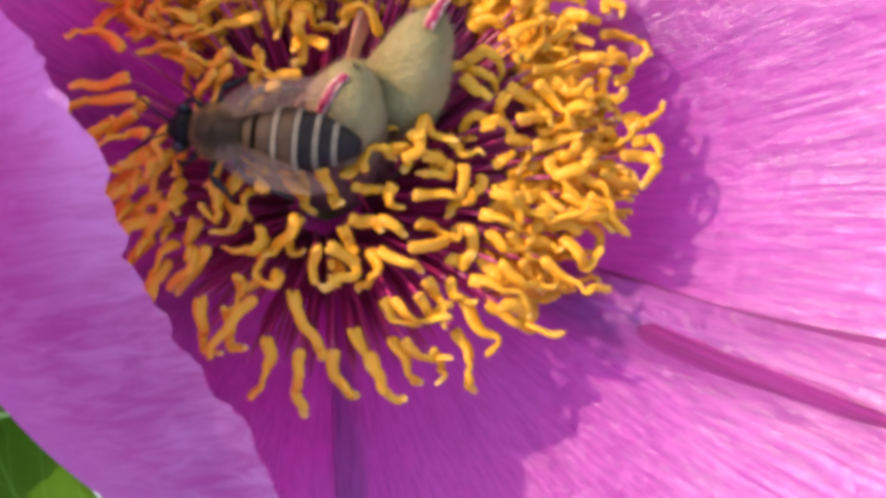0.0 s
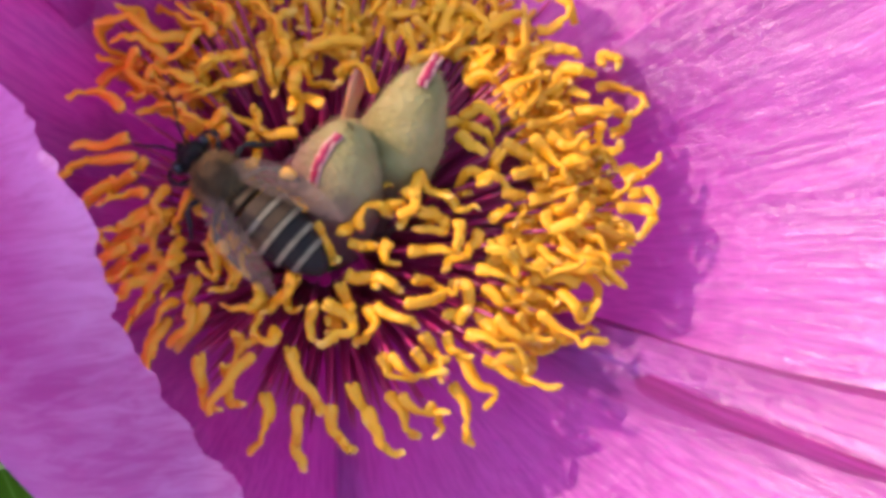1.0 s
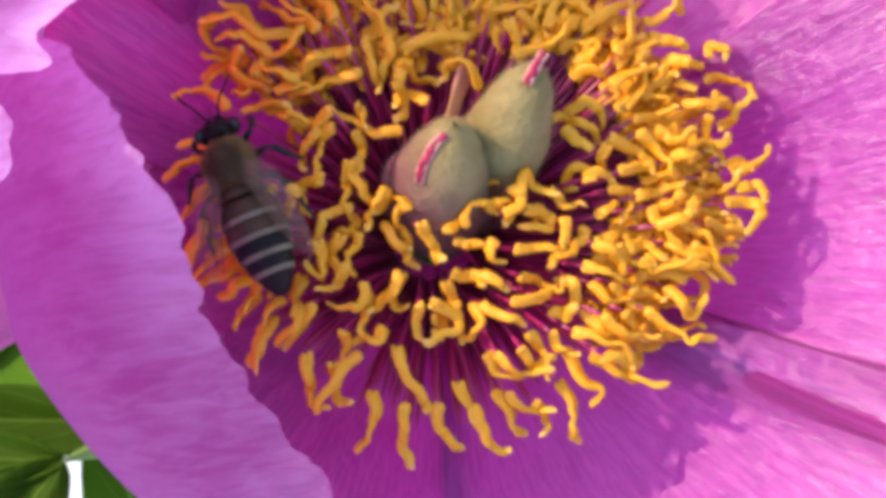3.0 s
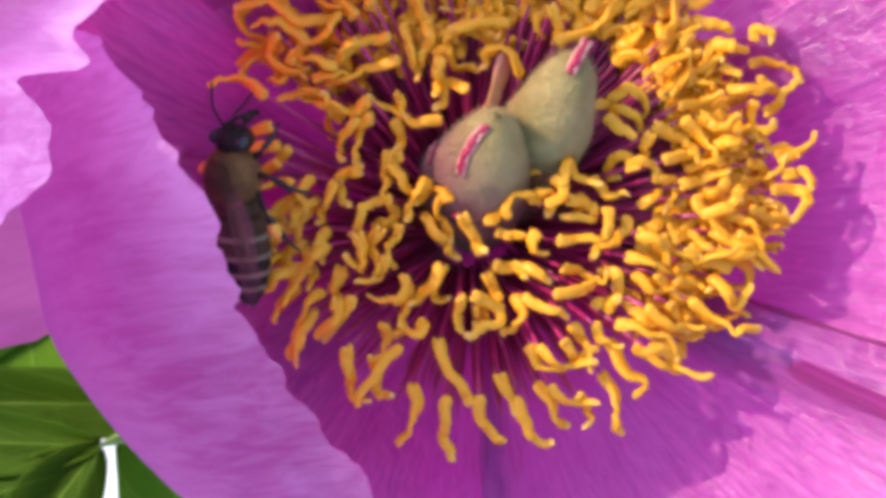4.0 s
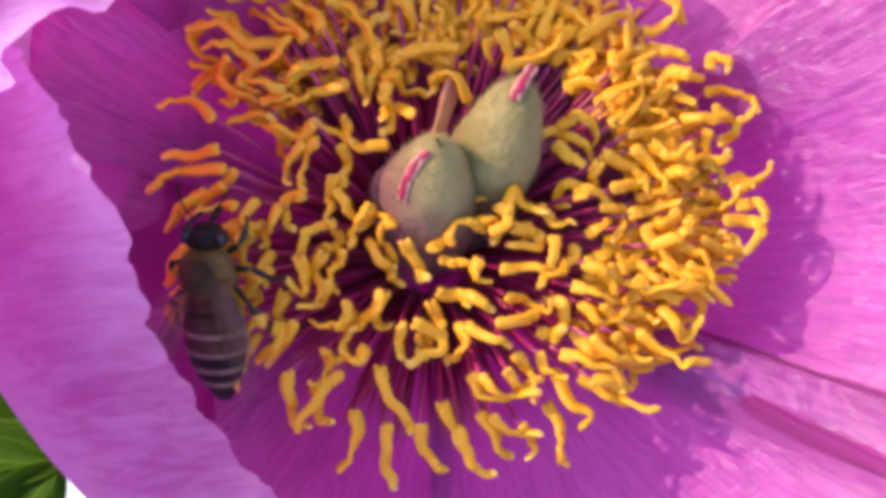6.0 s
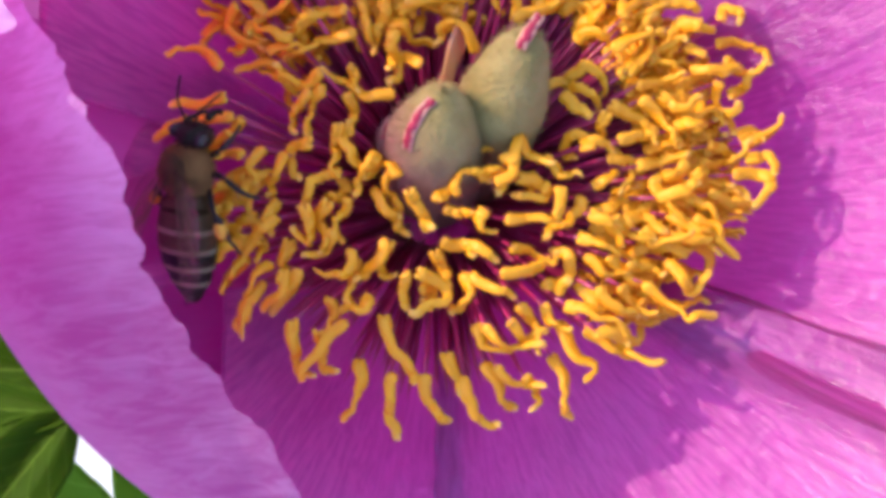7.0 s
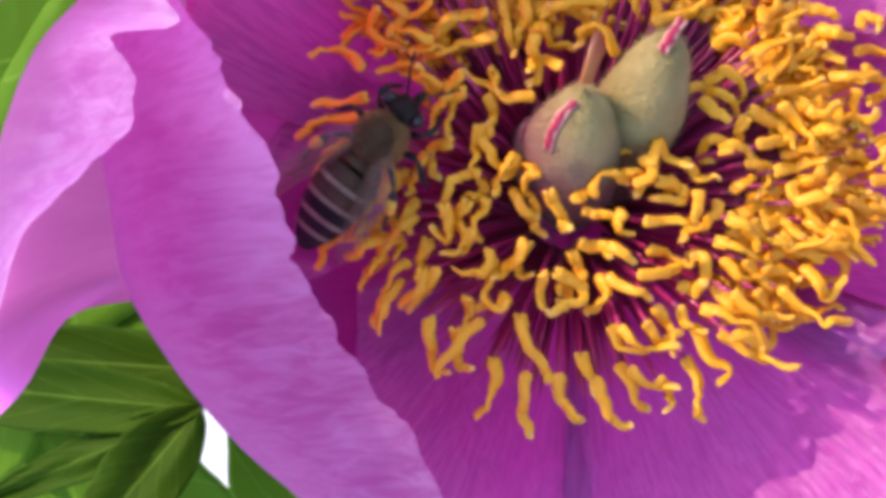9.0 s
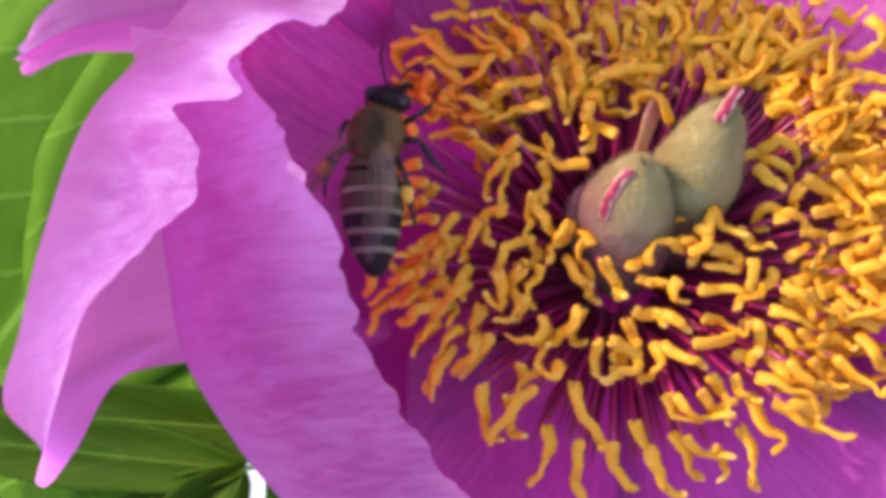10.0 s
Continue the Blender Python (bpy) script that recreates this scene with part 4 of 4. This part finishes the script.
def add_fur(bm, centre, radii, count, length, seed):
    """Short hairs that stand on an ellipsoid."""
    rnd = random.Random(seed)
    c = Vector(centre)
    for _ in range(count):
        d = Vector((rnd.gauss(0, 1), rnd.gauss(0, 1), rnd.gauss(0.4, 1))).normalized()
        root = c + Vector((d.x * radii[0], d.y * radii[1], d.z * radii[2]))
        tip = root + (d + Vector((rnd.uniform(-0.4, 0.1), rnd.uniform(-0.3, 0.3), 0))) * length * rnd.uniform(0.6, 1.2)
        s = d.orthogonal().normalized() * 0.026
        q = d.cross(s)
        vs = [bm.verts.new((root + o) * MM) for o in (s, q, -s - q)]
        t = bm.verts.new(tip * MM)
        for k in range(3):
            bm.faces.new((vs[k], vs[(k + 1) % 3], t))


def build_bee():
    bee = tagged(new("honeybee"), "brown furry honeybee with pale banded dark abdomen", "bee")
    bm = ellipsoid((0, 0, 0), (1.75, 1.6, 1.55))
    add_fur(bm, (0, 0, 0), (1.75, 1.6, 1.55), 3600, 0.36, 5)
    thorax = part("thorax", bm, BEE_FUR, bee, "brown furry thorax")
    bm = ellipsoid((-0.05, 0, 0.2), (1.6, 1.42, 1.5))
    add_fur(bm, (-0.05, 0, 0.2), (1.6, 1.42, 1.5), 2200, 0.3, 8)
    part("back_plate", bm, BEE_OLIVE, thorax, "dark olive bare back plate")
    bm = ellipsoid((2.25, 0, -0.35), (0.82, 1.12, 1.2))
    add_fur(bm, (2.3, 0, -0.3), (0.85, 0.9, 1.25), 420, 0.3, 6)
    head = part("head", bm, BEE_DARK, bee)
    for s in (-1, 1):
        part("eye", ellipsoid((2.3, 0.98 * s, -0.2), (0.56, 0.5, 0.98), turn=Matrix.Rotation(radians(-22 * s), 4, "X") @ Matrix.Rotation(radians(14 * s), 4, "Z")), BEE_EYE, head, "glossy black eye")
        bm = bmesh.new()
        tube(bm, [Vector(p) * MM for p in ((2.9, 0.3 * s, 0.1), (4.1, 0.9 * s, 0.5), (4.6, 1.3 * s, 0.3), (5.6, 1.9 * s, -0.3))], lambda t: 0.075 * MM, 6, 14)
        part("antenna", bm, BEE_DARK, head)
    bm = bmesh.new()
    tube(bm, [Vector(p) * MM for p in ((3.2, 0, -1.1), (3.6, 0, -1.8), (3.5, 0, -2.4))], lambda t: (0.3 - 0.15 * t) * MM, 6, 8)
    part("tongue", bm, BEE_DARK, head)
    # abdomen: overlapping rings, each with a pale hair band at its rear
    def radius(x):
        s = (x + 1.5) / -7.4
        return 1.98 * math.sin(math.pi * min(1.0, 0.16 + 0.83 * s ** 0.9)) ** 0.62 if s < 0.995 else 0.2
    waist = Vector((-1.5, 0, -0.1)) * MM
    abdomen = part("abdomen", ellipsoid((0.05, 0, 0), (0.6, 0.75, 0.7)), BEE_DARK, bee, "dark abdomen with pale hair bands")
    abdomen.location = waist
    edges = (-1.5, -2.6, -3.9, -5.2, -6.4, -7.5, -8.8)
    for k in range(6):
        x0, x1 = edges[k], edges[k + 1]
        for name, a, b, grow, mat in (("abdomen_ring", x0, x1 + 0.34, 0.0, BEE_BROWN if k < 3 else BEE_DARK), ("hair_band", x1 + 0.4, x1, 0.03, BEE_BAND)):
            if name == "hair_band" and k in (0, 5):
                continue
            if k == 5:
                b = x1
            bm = bmesh.new()
            loops = []
            steps = 6
            for i in range(steps + 1):
                x = a + (b - a) * i / steps
                r = max(0.05, radius(x) + grow + 0.07 * i / steps)
                drop = -0.12 * ((-1.5 - x) / 3) ** 2
                loops.append([bm.verts.new(Vector((x, r * math.cos(w * math.pi / 14), 0.88 * r * math.sin(w * math.pi / 14) + drop - 0.2)) * MM) for w in range(28)])
            for l0, l1 in zip(loops, loops[1:]):
                for w in range(28):
                    bm.faces.new((l0[w], l0[(w + 1) % 28], l1[(w + 1) % 28], l1[w]))
            bm.faces.new(loops[0])
            bm.faces.new(loops[-1][::-1])
            bmesh.ops.recalc_face_normals(bm, faces=bm.faces)
            bm.transform(Matrix.Translation(-waist))
            part(name, bm, mat, abdomen, "pale hair band" if name == "hair_band" else "")
    for s in (-1, 1):
        for name, length, width, root, ang, tilt in (("forewing", 7.6, 2.0, (-0.3, 1.0, 1.3), 164, 0.05), ("hindwing", 5.4, 1.3, (-1.0, 1.1, 1.1), 156, 0.02)):
            bm = bmesh.new()
            uvl = bm.loops.layers.uv.new("UVMap")
            a = radians(ang)
            along = Vector((math.cos(a), math.sin(a) * s, tilt))
            across = Vector((math.sin(a) * -1, math.cos(a) * s, 0)) * -1
            grid = []
            for i in range(19):
                t = i / 18
                w = width * (math.sin(math.pi * min(1, 0.04 + 0.93 * t ** 0.75)) ** 0.7)
                c = Vector(root) * 1.0
                c.y *= s
                row = []
                for j in range(7):
                    q = j / 6
                    lift = 0.12 * math.sin(t * 9 + j * 2.4) * t
                    row.append(bm.verts.new((c + along * length * t + across * w * (q - 0.25) + Vector((0, 0, lift))) * MM))
                grid.append(row)
            for i in range(18):
                for j in range(6):
                    f = bm.faces.new((grid[i][j], grid[i + 1][j], grid[i + 1][j + 1], grid[i][j + 1]))
                    for lp, (u, v) in zip(f.loops, ((i, j), (i + 1, j), (i + 1, j + 1), (i, j + 1))):
                        lp[uvl].uv = (u / 18, v / 6)
            wing = part(name, bm, BEE_WING, bee, "clear veined wing")
            bm = bmesh.new()
            for q0, q1, t0, t1 in ((-0.24, -0.2, 0.02, 0.9), (-0.2, -0.02, 0.03, 0.82), (-0.05, 0.18, 0.03, 0.78), (0.1, 0.5, 0.05, 0.7), (-0.2, 0.25, 0.42, 0.5), (-0.1, 0.35, 0.62, 0.72)):
                c = Vector(root)
                c.y *= s
                tube(bm, [(c + along * length * (t0 + (t1 - t0) * t) + across * width * (q0 + (q1 - q0) * t) + Vector((0, 0, 0.03 + 0.05 * math.sin(3 * t)))) * MM for t in (0.0, 0.5, 1.0)], lambda t: (0.042 - 0.015 * t) * MM, 5, 8)
            part("wing_vein", bm, WING_VEIN, wing)
        for kind, pts in (
                ("front", ((1.2, 1.0, -1.0), (1.8, 1.9, -0.7), (2.6, 2.0, -1.6), (3.1, 1.5, -2.6))),
                ("middle", ((0.0, 1.2, -1.0), (0.3, 2.6, -0.6), (-0.5, 3.5, -1.5), (-0.9, 4.1, -2.6))),
                ("hind", ((-1.0, 1.2, -0.9), (-1.9, 2.6, -0.2), (-3.5, 3.2, -1.0), (-4.8, 3.5, -2.2)))):
            broad = 0.2 if kind == "hind" else 0.06
            bm = bmesh.new()
            tube(bm, [Vector((x, y * s, z)) * MM for x, y, z in pts], lambda t: (0.24 - 0.13 * t + broad * max(0.0, math.sin((t - 0.36) * 8.5)) * (t < 0.73) - 0.1 * math.exp(-((t - 0.34) / 0.05) ** 2)) * MM, 10, 30, 0.8)
            leg = part("leg", bm, BEE_LEG, bee)
            if kind == "hind":
                bm = ellipsoid((-2.95, 3.1 * s, -0.45), (0.62, 0.42, 0.42), turn=Matrix.Rotation(radians(-28 * s), 4, "Z"))
                for v in bm.verts:
                    v.co += v.co.normalized() * 0.08 * MM * noise.noise(v.co / MM * 3)
                part("pollen_basket", bm, POLLEN, leg, "yellow pollen load")
    return bee, abdomen


bee, abdomen = build_bee()

# ---- behind the flower ----
def leaf_material(name="peony_leaf", dark=(0.014, 0.04, 0.0), light=(0.034, 0.075, 0.001), line=(0.10, 0.19, 0.02)):
    m, n, l, p = material(name)
    uv, vec = scaled_uv(n, l, 1, 1)
    sep = n.new("ShaderNodeSeparateXYZ")
    l.new(uv, sep.inputs[0])
    # side veins: slanting lines that leave the midrib
    ab = n.new("ShaderNodeMath")
    ab.operation = "ABSOLUTE"
    sub = n.new("ShaderNodeMath")
    sub.operation = "SUBTRACT"
    sub.inputs[1].default_value = 0.5
    l.new(sep.outputs[0], sub.inputs[0])
    l.new(sub.outputs[0], ab.inputs[0])
    comb = n.new("ShaderNodeMath")
    comb.operation = "MULTIPLY_ADD"
    comb.inputs[1].default_value = -0.55
    l.new(ab.outputs[0], comb.inputs[0])
    l.new(sep.outputs[1], comb.inputs[2])
    wv = n.new("ShaderNodeMath")
    wv.operation = "MULTIPLY"
    wv.inputs[1].default_value = 6.5
    drift = n.new("ShaderNodeMath")
    drift.operation = "MULTIPLY_ADD"
    drift.inputs[1].default_value = 0.07
    l.new(noise_node(n, l, uv, 4.0, 3), drift.inputs[0])
    l.new(comb.outputs[0], drift.inputs[2])
    l.new(drift.outputs[0], wv.inputs[0])
    fr = n.new("ShaderNodeMath")
    fr.operation = "FRACT"
    l.new(wv.outputs[0], fr.inputs[0])
    vein = ramp(n, l, fr.outputs[0], ((0.0, (0.5, 0.5, 0.5)), (0.06, (0, 0, 0)), (0.94, (0, 0, 0)), (1.0, (0.5, 0.5, 0.5))))
    midrib = ramp(n, l, ab.outputs[0], ((0.008, (1, 1, 1)), (0.022, (0, 0, 0))))
    tc = n.new("ShaderNodeTexCoord").outputs["Object"]
    blot = noise_node(n, l, tc, 90, 4)
    fine = noise_node(n, l, tc, 700, 4)
    info = n.new("ShaderNodeObjectInfo")
    col = mix(n, l, ramp(n, l, blot, ((0.3, (0, 0, 0)), (0.7, (1, 1, 1)))), dark, light)
    col = mix(n, l, 0.35, col, ramp(n, l, info.outputs["Random"], ((0.0, (0.02, 0.055, 0.003)), (1.0, (0.05, 0.115, 0.008)))))
    col = mix(n, l, vein, col, line)
    col = mix(n, l, midrib, col, line)
    l.new(col, p.inputs["Base Color"])
    p.inputs["Roughness"].default_value = 0.6
    p.inputs["Specular IOR Level"].default_value = 0.06
    both = n.new("ShaderNodeMath")
    both.operation = "ADD"
    l.new(vein, both.inputs[0])
    l.new(fine, both.inputs[1])
    bump(n, l, both.outputs[0], 0.5, 0.0004, p.inputs["Normal"])
    tr = n.new("ShaderNodeBsdfTranslucent")
    l.new(mix(n, l, 0.6, col, (0.22, 0.42, 0.03)), tr.inputs[0])
    ms = n.new("ShaderNodeMixShader")
    ms.inputs[0].default_value = 0.22
    l.new(p.outputs[0], ms.inputs[1])
    l.new(tr.outputs[0], ms.inputs[2])
    l.new(ms.outputs[0], n["Material Output"].inputs[0])
    return m


LEAF = leaf_material()
# paler green, raised further to carry the light on lit and backlit leaves
LEAF_PALE_LIT = leaf_material("pale_lit_leaf", (0.10, 0.22, 0.012), (0.13, 0.28, 0.02), (0.16, 0.32, 0.04))
stem_mat = plain_material("peony_stem", (0.10, 0.20, 0.04), (0.18, 0.26, 0.06), 120, 0.5)


def leaflet(parent, root, tip, width, droop=3.0, fold=0.12, seed=0.0, mat=LEAF):
    """A lance-shaped leaflet folded along its midrib, from root to tip (mm)."""
    root, tip = Vector(root), Vector(tip)
    along = tip - root
    side = along.cross(Vector((0, 0, 1))).normalized()
    bm = bmesh.new()
    uvl = bm.loops.layers.uv.new("UVMap")
    grid = []
    for i in range(33):
        t = i / 32
        w = width * math.sin(math.pi * min(1.0, 0.03 + 0.95 * t ** 0.8)) ** 0.8
        row = []
        for j in range(17):
            q = j / 8 - 1
            z = fold * abs(q) * w + 0.8 * noise.noise((t * 3 + seed, q * 1.5, seed)) - droop * t * t
            z -= 0.5 * max(0.0, math.cos((t * 9 - abs(q) * 2.2) * 2 * math.pi)) * 0.35
            row.append(bm.verts.new((root + along * t + side * q * w * (1 + 0.06 * noise.noise((t * 8, q, seed))) + Vector((0, 0, z))) * MM))
        grid.append(row)
    for i in range(32):
        for j in range(16):
            f = bm.faces.new((grid[i][j], grid[i][j + 1], grid[i + 1][j + 1], grid[i + 1][j]))
            for lp, (u, v) in zip(f.loops, ((j, i), (j + 1, i), (j + 1, i + 1), (j, i + 1))):
                lp[uvl].uv = (u / 16, v / 32)
    ob = part("leaflet", bm, mat, parent)
    s = ob.modifiers.new("thickness", "SOLIDIFY")
    s.thickness = 0.3 * MM
    return ob


def leaf(joint, stalk_from, leaflets, label, mat=LEAF):
    lf = tagged(new("peony_leaf"), label, "leaf", "peony leaves")
    bm = bmesh.new()
    a, b = Vector(stalk_from), Vector(joint)
    tube(bm, [a * MM, a.lerp(b, 0.5) * MM + Vector((0, 0, -0.004)), b * MM], lambda t: (1.5 - 0.7 * t) * MM, 10, 12)
    part("leaf_stalk", bm, stem_mat, lf)
    for k, (tip, w, droop) in enumerate(leaflets):
        leaflet(lf, b, tip, w, droop, seed=k * 3.7 + joint[0], mat=mat)
    return lf


leaf((-26.1, -14.7, -17.0), (4, -6, -120), (
    ((-60.5, -14.2, -21.0), 2.9, 1), ((-46.0, -24.3, -20.0), 1.7, 1), ((-35.7, -27.6, -15.0), 3.3, 0.5)),
    "dark green veined peony leaf below the flower")
leaf((-17.3, -12.0, -21.0), (3, -5, -122), (((-60.8, -12.0, -24.0), 3.0, 1), ((-20.9, 6.2, -22.0), 4.0, 1)),
    "dark green peony leaf under the first one")
leaf((-11.4, -49.4, -42), (3, -8, -130), (
    ((-30.2, -12.4, -43), 7.7, 2), ((12, -90, -50), 10, 6), ((-50, -80, -50), 9, 6)),
    "lit green peony leaf beside the flower stem", LEAF_PALE_LIT)
leaf((-44.0, -15.5, -29), (2, -6, -125), (((-19.0, -35.5, -31), 5.2, 1), ((-58.0, -10.0, -32), 3.6, 4), ((-62.2, -25.0, -33.0), 6.0, 1), ((-30.8, -26.2, -30.0), 2.4, 1)),
    "backlit bright green peony leaf under the dark one", LEAF_PALE_LIT)
leaf((-27.8, -32.0, -46.0), (4, -7, -135), (((-74.4, -26.1, -47.0), 4.6, 1), ((-72.4, -38.2, -48.0), 6.0, 2)),
    "mid green peony leaf low under the others", LEAF_PALE_LIT)
leaf((-30, 30, -34), (2, 4, -140), (
    ((-66, -20, -38), 17, 4), ((-46, -26, -36), 15, 3), ((-85, 30, -40), 15, 6), ((-40, 75, -40), 15, 6)),
    "broad mid green peony leaf behind the petals", LEAF_PALE_LIT)
leaf((30, 40, -34), (4, 6, -150), (
    ((60, 80, -40), 14, 6), ((85, 35, -40), 14, 6), ((20, 90, -44), 14, 6)),
    "mid green peony leaf under the far petals")
leaf((34, -34, -36), (5, -2, -150), (
    ((60, -75, -42), 14, 6), ((85, -30, -40), 14, 6), ((25, -90, -44), 14, 6)),
    "mid green peony leaf under the near petals")

bm = bmesh.new()
tube(bm, [Vector(p) for p in ((CX * MM, CY * MM, -0.0085), (0.003, 0.0, -0.1), (0.006, -0.004, -0.3), (0.004, 0.0, -0.552))], lambda t: 0.0032 - 0.0006 * (1 - t), 14, 30)
part("stem", bm, stem_mat, flower, "green upright stem rooted in pale gravel")

bm = bmesh.new()
bmesh.ops.create_grid(bm, x_segments=60, y_segments=60, size=40)
tagged(mesh_object("ground", bm, GROUND), kind="structure").location = (0, 0, -0.55)

BEE_WAY = [
    (0.0, pose(-0.0048, 0.0044, 0.0056, 0, 10, 175)),
    (0.2, pose(-0.0048, 0.0063, 0.0056, 0, 0, 132)),
    (0.4, pose(-0.0042, 0.0053, 0.0056, -1, 10, 146)),
    (0.5, pose(-0.0038, 0.0050, 0.0056, -1, 11, 147)),
    (0.6, pose(-0.0043, 0.0035, 0.0056, -1, 12, 159)),
    (0.8, pose(-0.0055, 0.0042, 0.0056, -2, 0, 140)),
    (1.0, pose(-0.0046, 0.0052, 0.0056, -2, 0, 140)),
    (1.2, pose(-0.0055, 0.0056, 0.0056, -3, 1, 151)),
    (1.5, pose(-0.0057, 0.0056, 0.0056, -3, 15, 140)),
    (1.8, pose(-0.0091, 0.0058, 0.0056, -4, 5, 147)),
    (2.0, pose(-0.0092, 0.0055, 0.0056, -5, 10, 92)),
    (2.2, pose(-0.0086, 0.0064, 0.0056, -5, 7, 97)),
    (3.3, pose(-0.0111, 0.0057, 0.0048, -8, 4, 112)),
    (3.5, pose(-0.0110, 0.0052, 0.0048, -8, 9, 107)),
    (3.7, pose(-0.0118, 0.0055, 0.0048, -25, -18, 103)),
    (3.9, pose(-0.0118, 0.0049, 0.0058, -40, -21, 88)),
    (4.0, pose(-0.0127, 0.0049, 0.0058, -40, -21, 90)),
    (4.1, pose(-0.0121, 0.0049, 0.0058, -40, -20, 78)),
    (4.2, pose(-0.0125, 0.0065, 0.0058, -40, -20, 54)),
    (4.3, pose(-0.0125, 0.0066, 0.0058, -30, -20, 45)),
    (4.4, pose(-0.0133, 0.0052, 0.0058, -20, -20, 32)),
    (4.5, pose(-0.0113, 0.0018, 0.0058, -8, -20, 23)),
    (4.6, pose(-0.0109, 0.0011, 0.0058, -8, -20, 28)),
    (4.7, pose(-0.0100, 0.0016, 0.0058, -8, -20, 45)),
    (4.8, pose(-0.0098, 0.0023, 0.0058, -8, -20, 51)),
    (5.0, pose(-0.0101, 0.0009, 0.0058, -12, -21, 62)),
    (5.2, pose(-0.0099, 0.0014, 0.0058, -28, -21, 50)),
    (6.3, pose(-0.0110, 0.0001, 0.0048, -15, -20, 101)),
    (6.5, pose(-0.0112, 0.0016, 0.0048, -28, -21, 60)),
    (6.7, pose(-0.0114, 0.0022, 0.0048, -30, -21, 68)),
    (6.9, pose(-0.0119, 0.0016, 0.0048, -31, -21, 78)),
    (7.0, pose(-0.0124, 0.0034, 0.0048, -32, -20, 80)),
    (7.1, pose(-0.0121, 0.0023, 0.0048, -30, -10, 101)),
    (7.3, pose(-0.0131, 0.0020, 0.0048, -26, -16, 88)),
    (7.4, pose(-0.0131, 0.0039, 0.0048, -24, -18, 90)),
    (7.5, pose(-0.0138, 0.0046, 0.0048, -22, -15, 76)),
    (7.6, pose(-0.0143, 0.0036, 0.0048, -25, -17, 103)),
    (7.7, pose(-0.0122, 0.0024, 0.0048, -28, -14, 104)),
    (7.8, pose(-0.0133, 0.0055, 0.0048, -29, -9, 72)),
    (8.0, pose(-0.0144, 0.0057, 0.0048, -32, -13, 66)),
    (8.2, pose(-0.0152, 0.0047, 0.0048, -38, -18, 66)),
    (8.3, pose(-0.0125, 0.0045, 0.0058, -33, -21, 35)),
    (8.4, pose(-0.0116, 0.0044, 0.0058, -28, -21, 27)),
    (8.5, pose(-0.0115, 0.0042, 0.0058, -27, -21, 14)),
    (8.6, pose(-0.0114, 0.0036, 0.0058, -26, -21, 10)),
    (8.7, pose(-0.0116, 0.0032, 0.0058, -16, -21, 10)),
    (8.8, pose(-0.0105, 0.0032, 0.0058, -5, -21, 8)),
    (8.9, pose(-0.0095, 0.0031, 0.0058, -2, -21, 30)),
    (9.0, pose(-0.0091, 0.0053, 0.0058, 0, -7, 52)),
    (9.1, pose(-0.0106, 0.0049, 0.0058, -12, -14, 46)),
    (9.2, pose(-0.0118, 0.0045, 0.0058, -25, -15, 38)),
    (9.3, pose(-0.0118, 0.0050, 0.0058, -20, -18, 50)),
    (9.4, pose(-0.0119, 0.0058, 0.0060, -14, -16, 62)),
    (9.5, pose(-0.0117, 0.0077, 0.0062, -6, -0, 63)),
    (9.6, pose(-0.0112, 0.0077, 0.0066, -10, -6, 66)),
    (9.8, pose(-0.0122, 0.0089, 0.0074, -17, -0, 82)),
    (10.0, pose(-0.0127, 0.0094, 0.0080, -20, -0, 75)),
]
BEE_BEND = (
    (0.0, 0), (1.8, 0), (2.0, 16), (2.2, 10), (3.9, 0), (4.1, 10), (4.2, 30), (4.3, 42),
    (4.4, 50), (4.5, 48), (4.6, 35), (4.7, 12), (4.8, 5), (5.0, 0), (6.3, 0), (6.5, 10),
    (6.7, 8), (6.9, 5), (7.0, 8), (7.3, 15), (7.5, 16), (7.8, 18), (8.0, 28), (8.2, 26),
    (8.3, 42), (8.4, 52), (8.5, 62), (8.6, 62), (8.7, 50), (8.8, 35), (8.9, 16), (9.0, 2),
    (9.1, 25), (9.2, 45), (9.3, 32), (9.4, 18), (9.5, 15), (9.6, 12), (9.8, 14), (10.0, 20),
)


def sway(k):
    """A lean of the front petal in the breeze, by k mm."""
    return Matrix.Translation(SUN * (-k * MM))


def motions():
    walk(bee, BEE_WAY)
    walk(abdomen, [(t, pose(-0.0015, 0, -0.0001, 0, 0, bend)) for t, bend in BEE_BEND])
    walk(front_petal, [
        (0.0, sway(3.0)), (0.5, sway(3.1)), (1.0, sway(2.6)), (1.5, sway(1.3)), (2.0, sway(1.2)), (3.5, sway(0.85)), (4.0, sway(0.65)),
        (4.5, sway(0)), (5.0, sway(-0.2)), (6.5, sway(-0.6)), (7.5, sway(-0.9)), (9.0, sway(-0.8)), (10.0, sway(-0.5))])


motions()
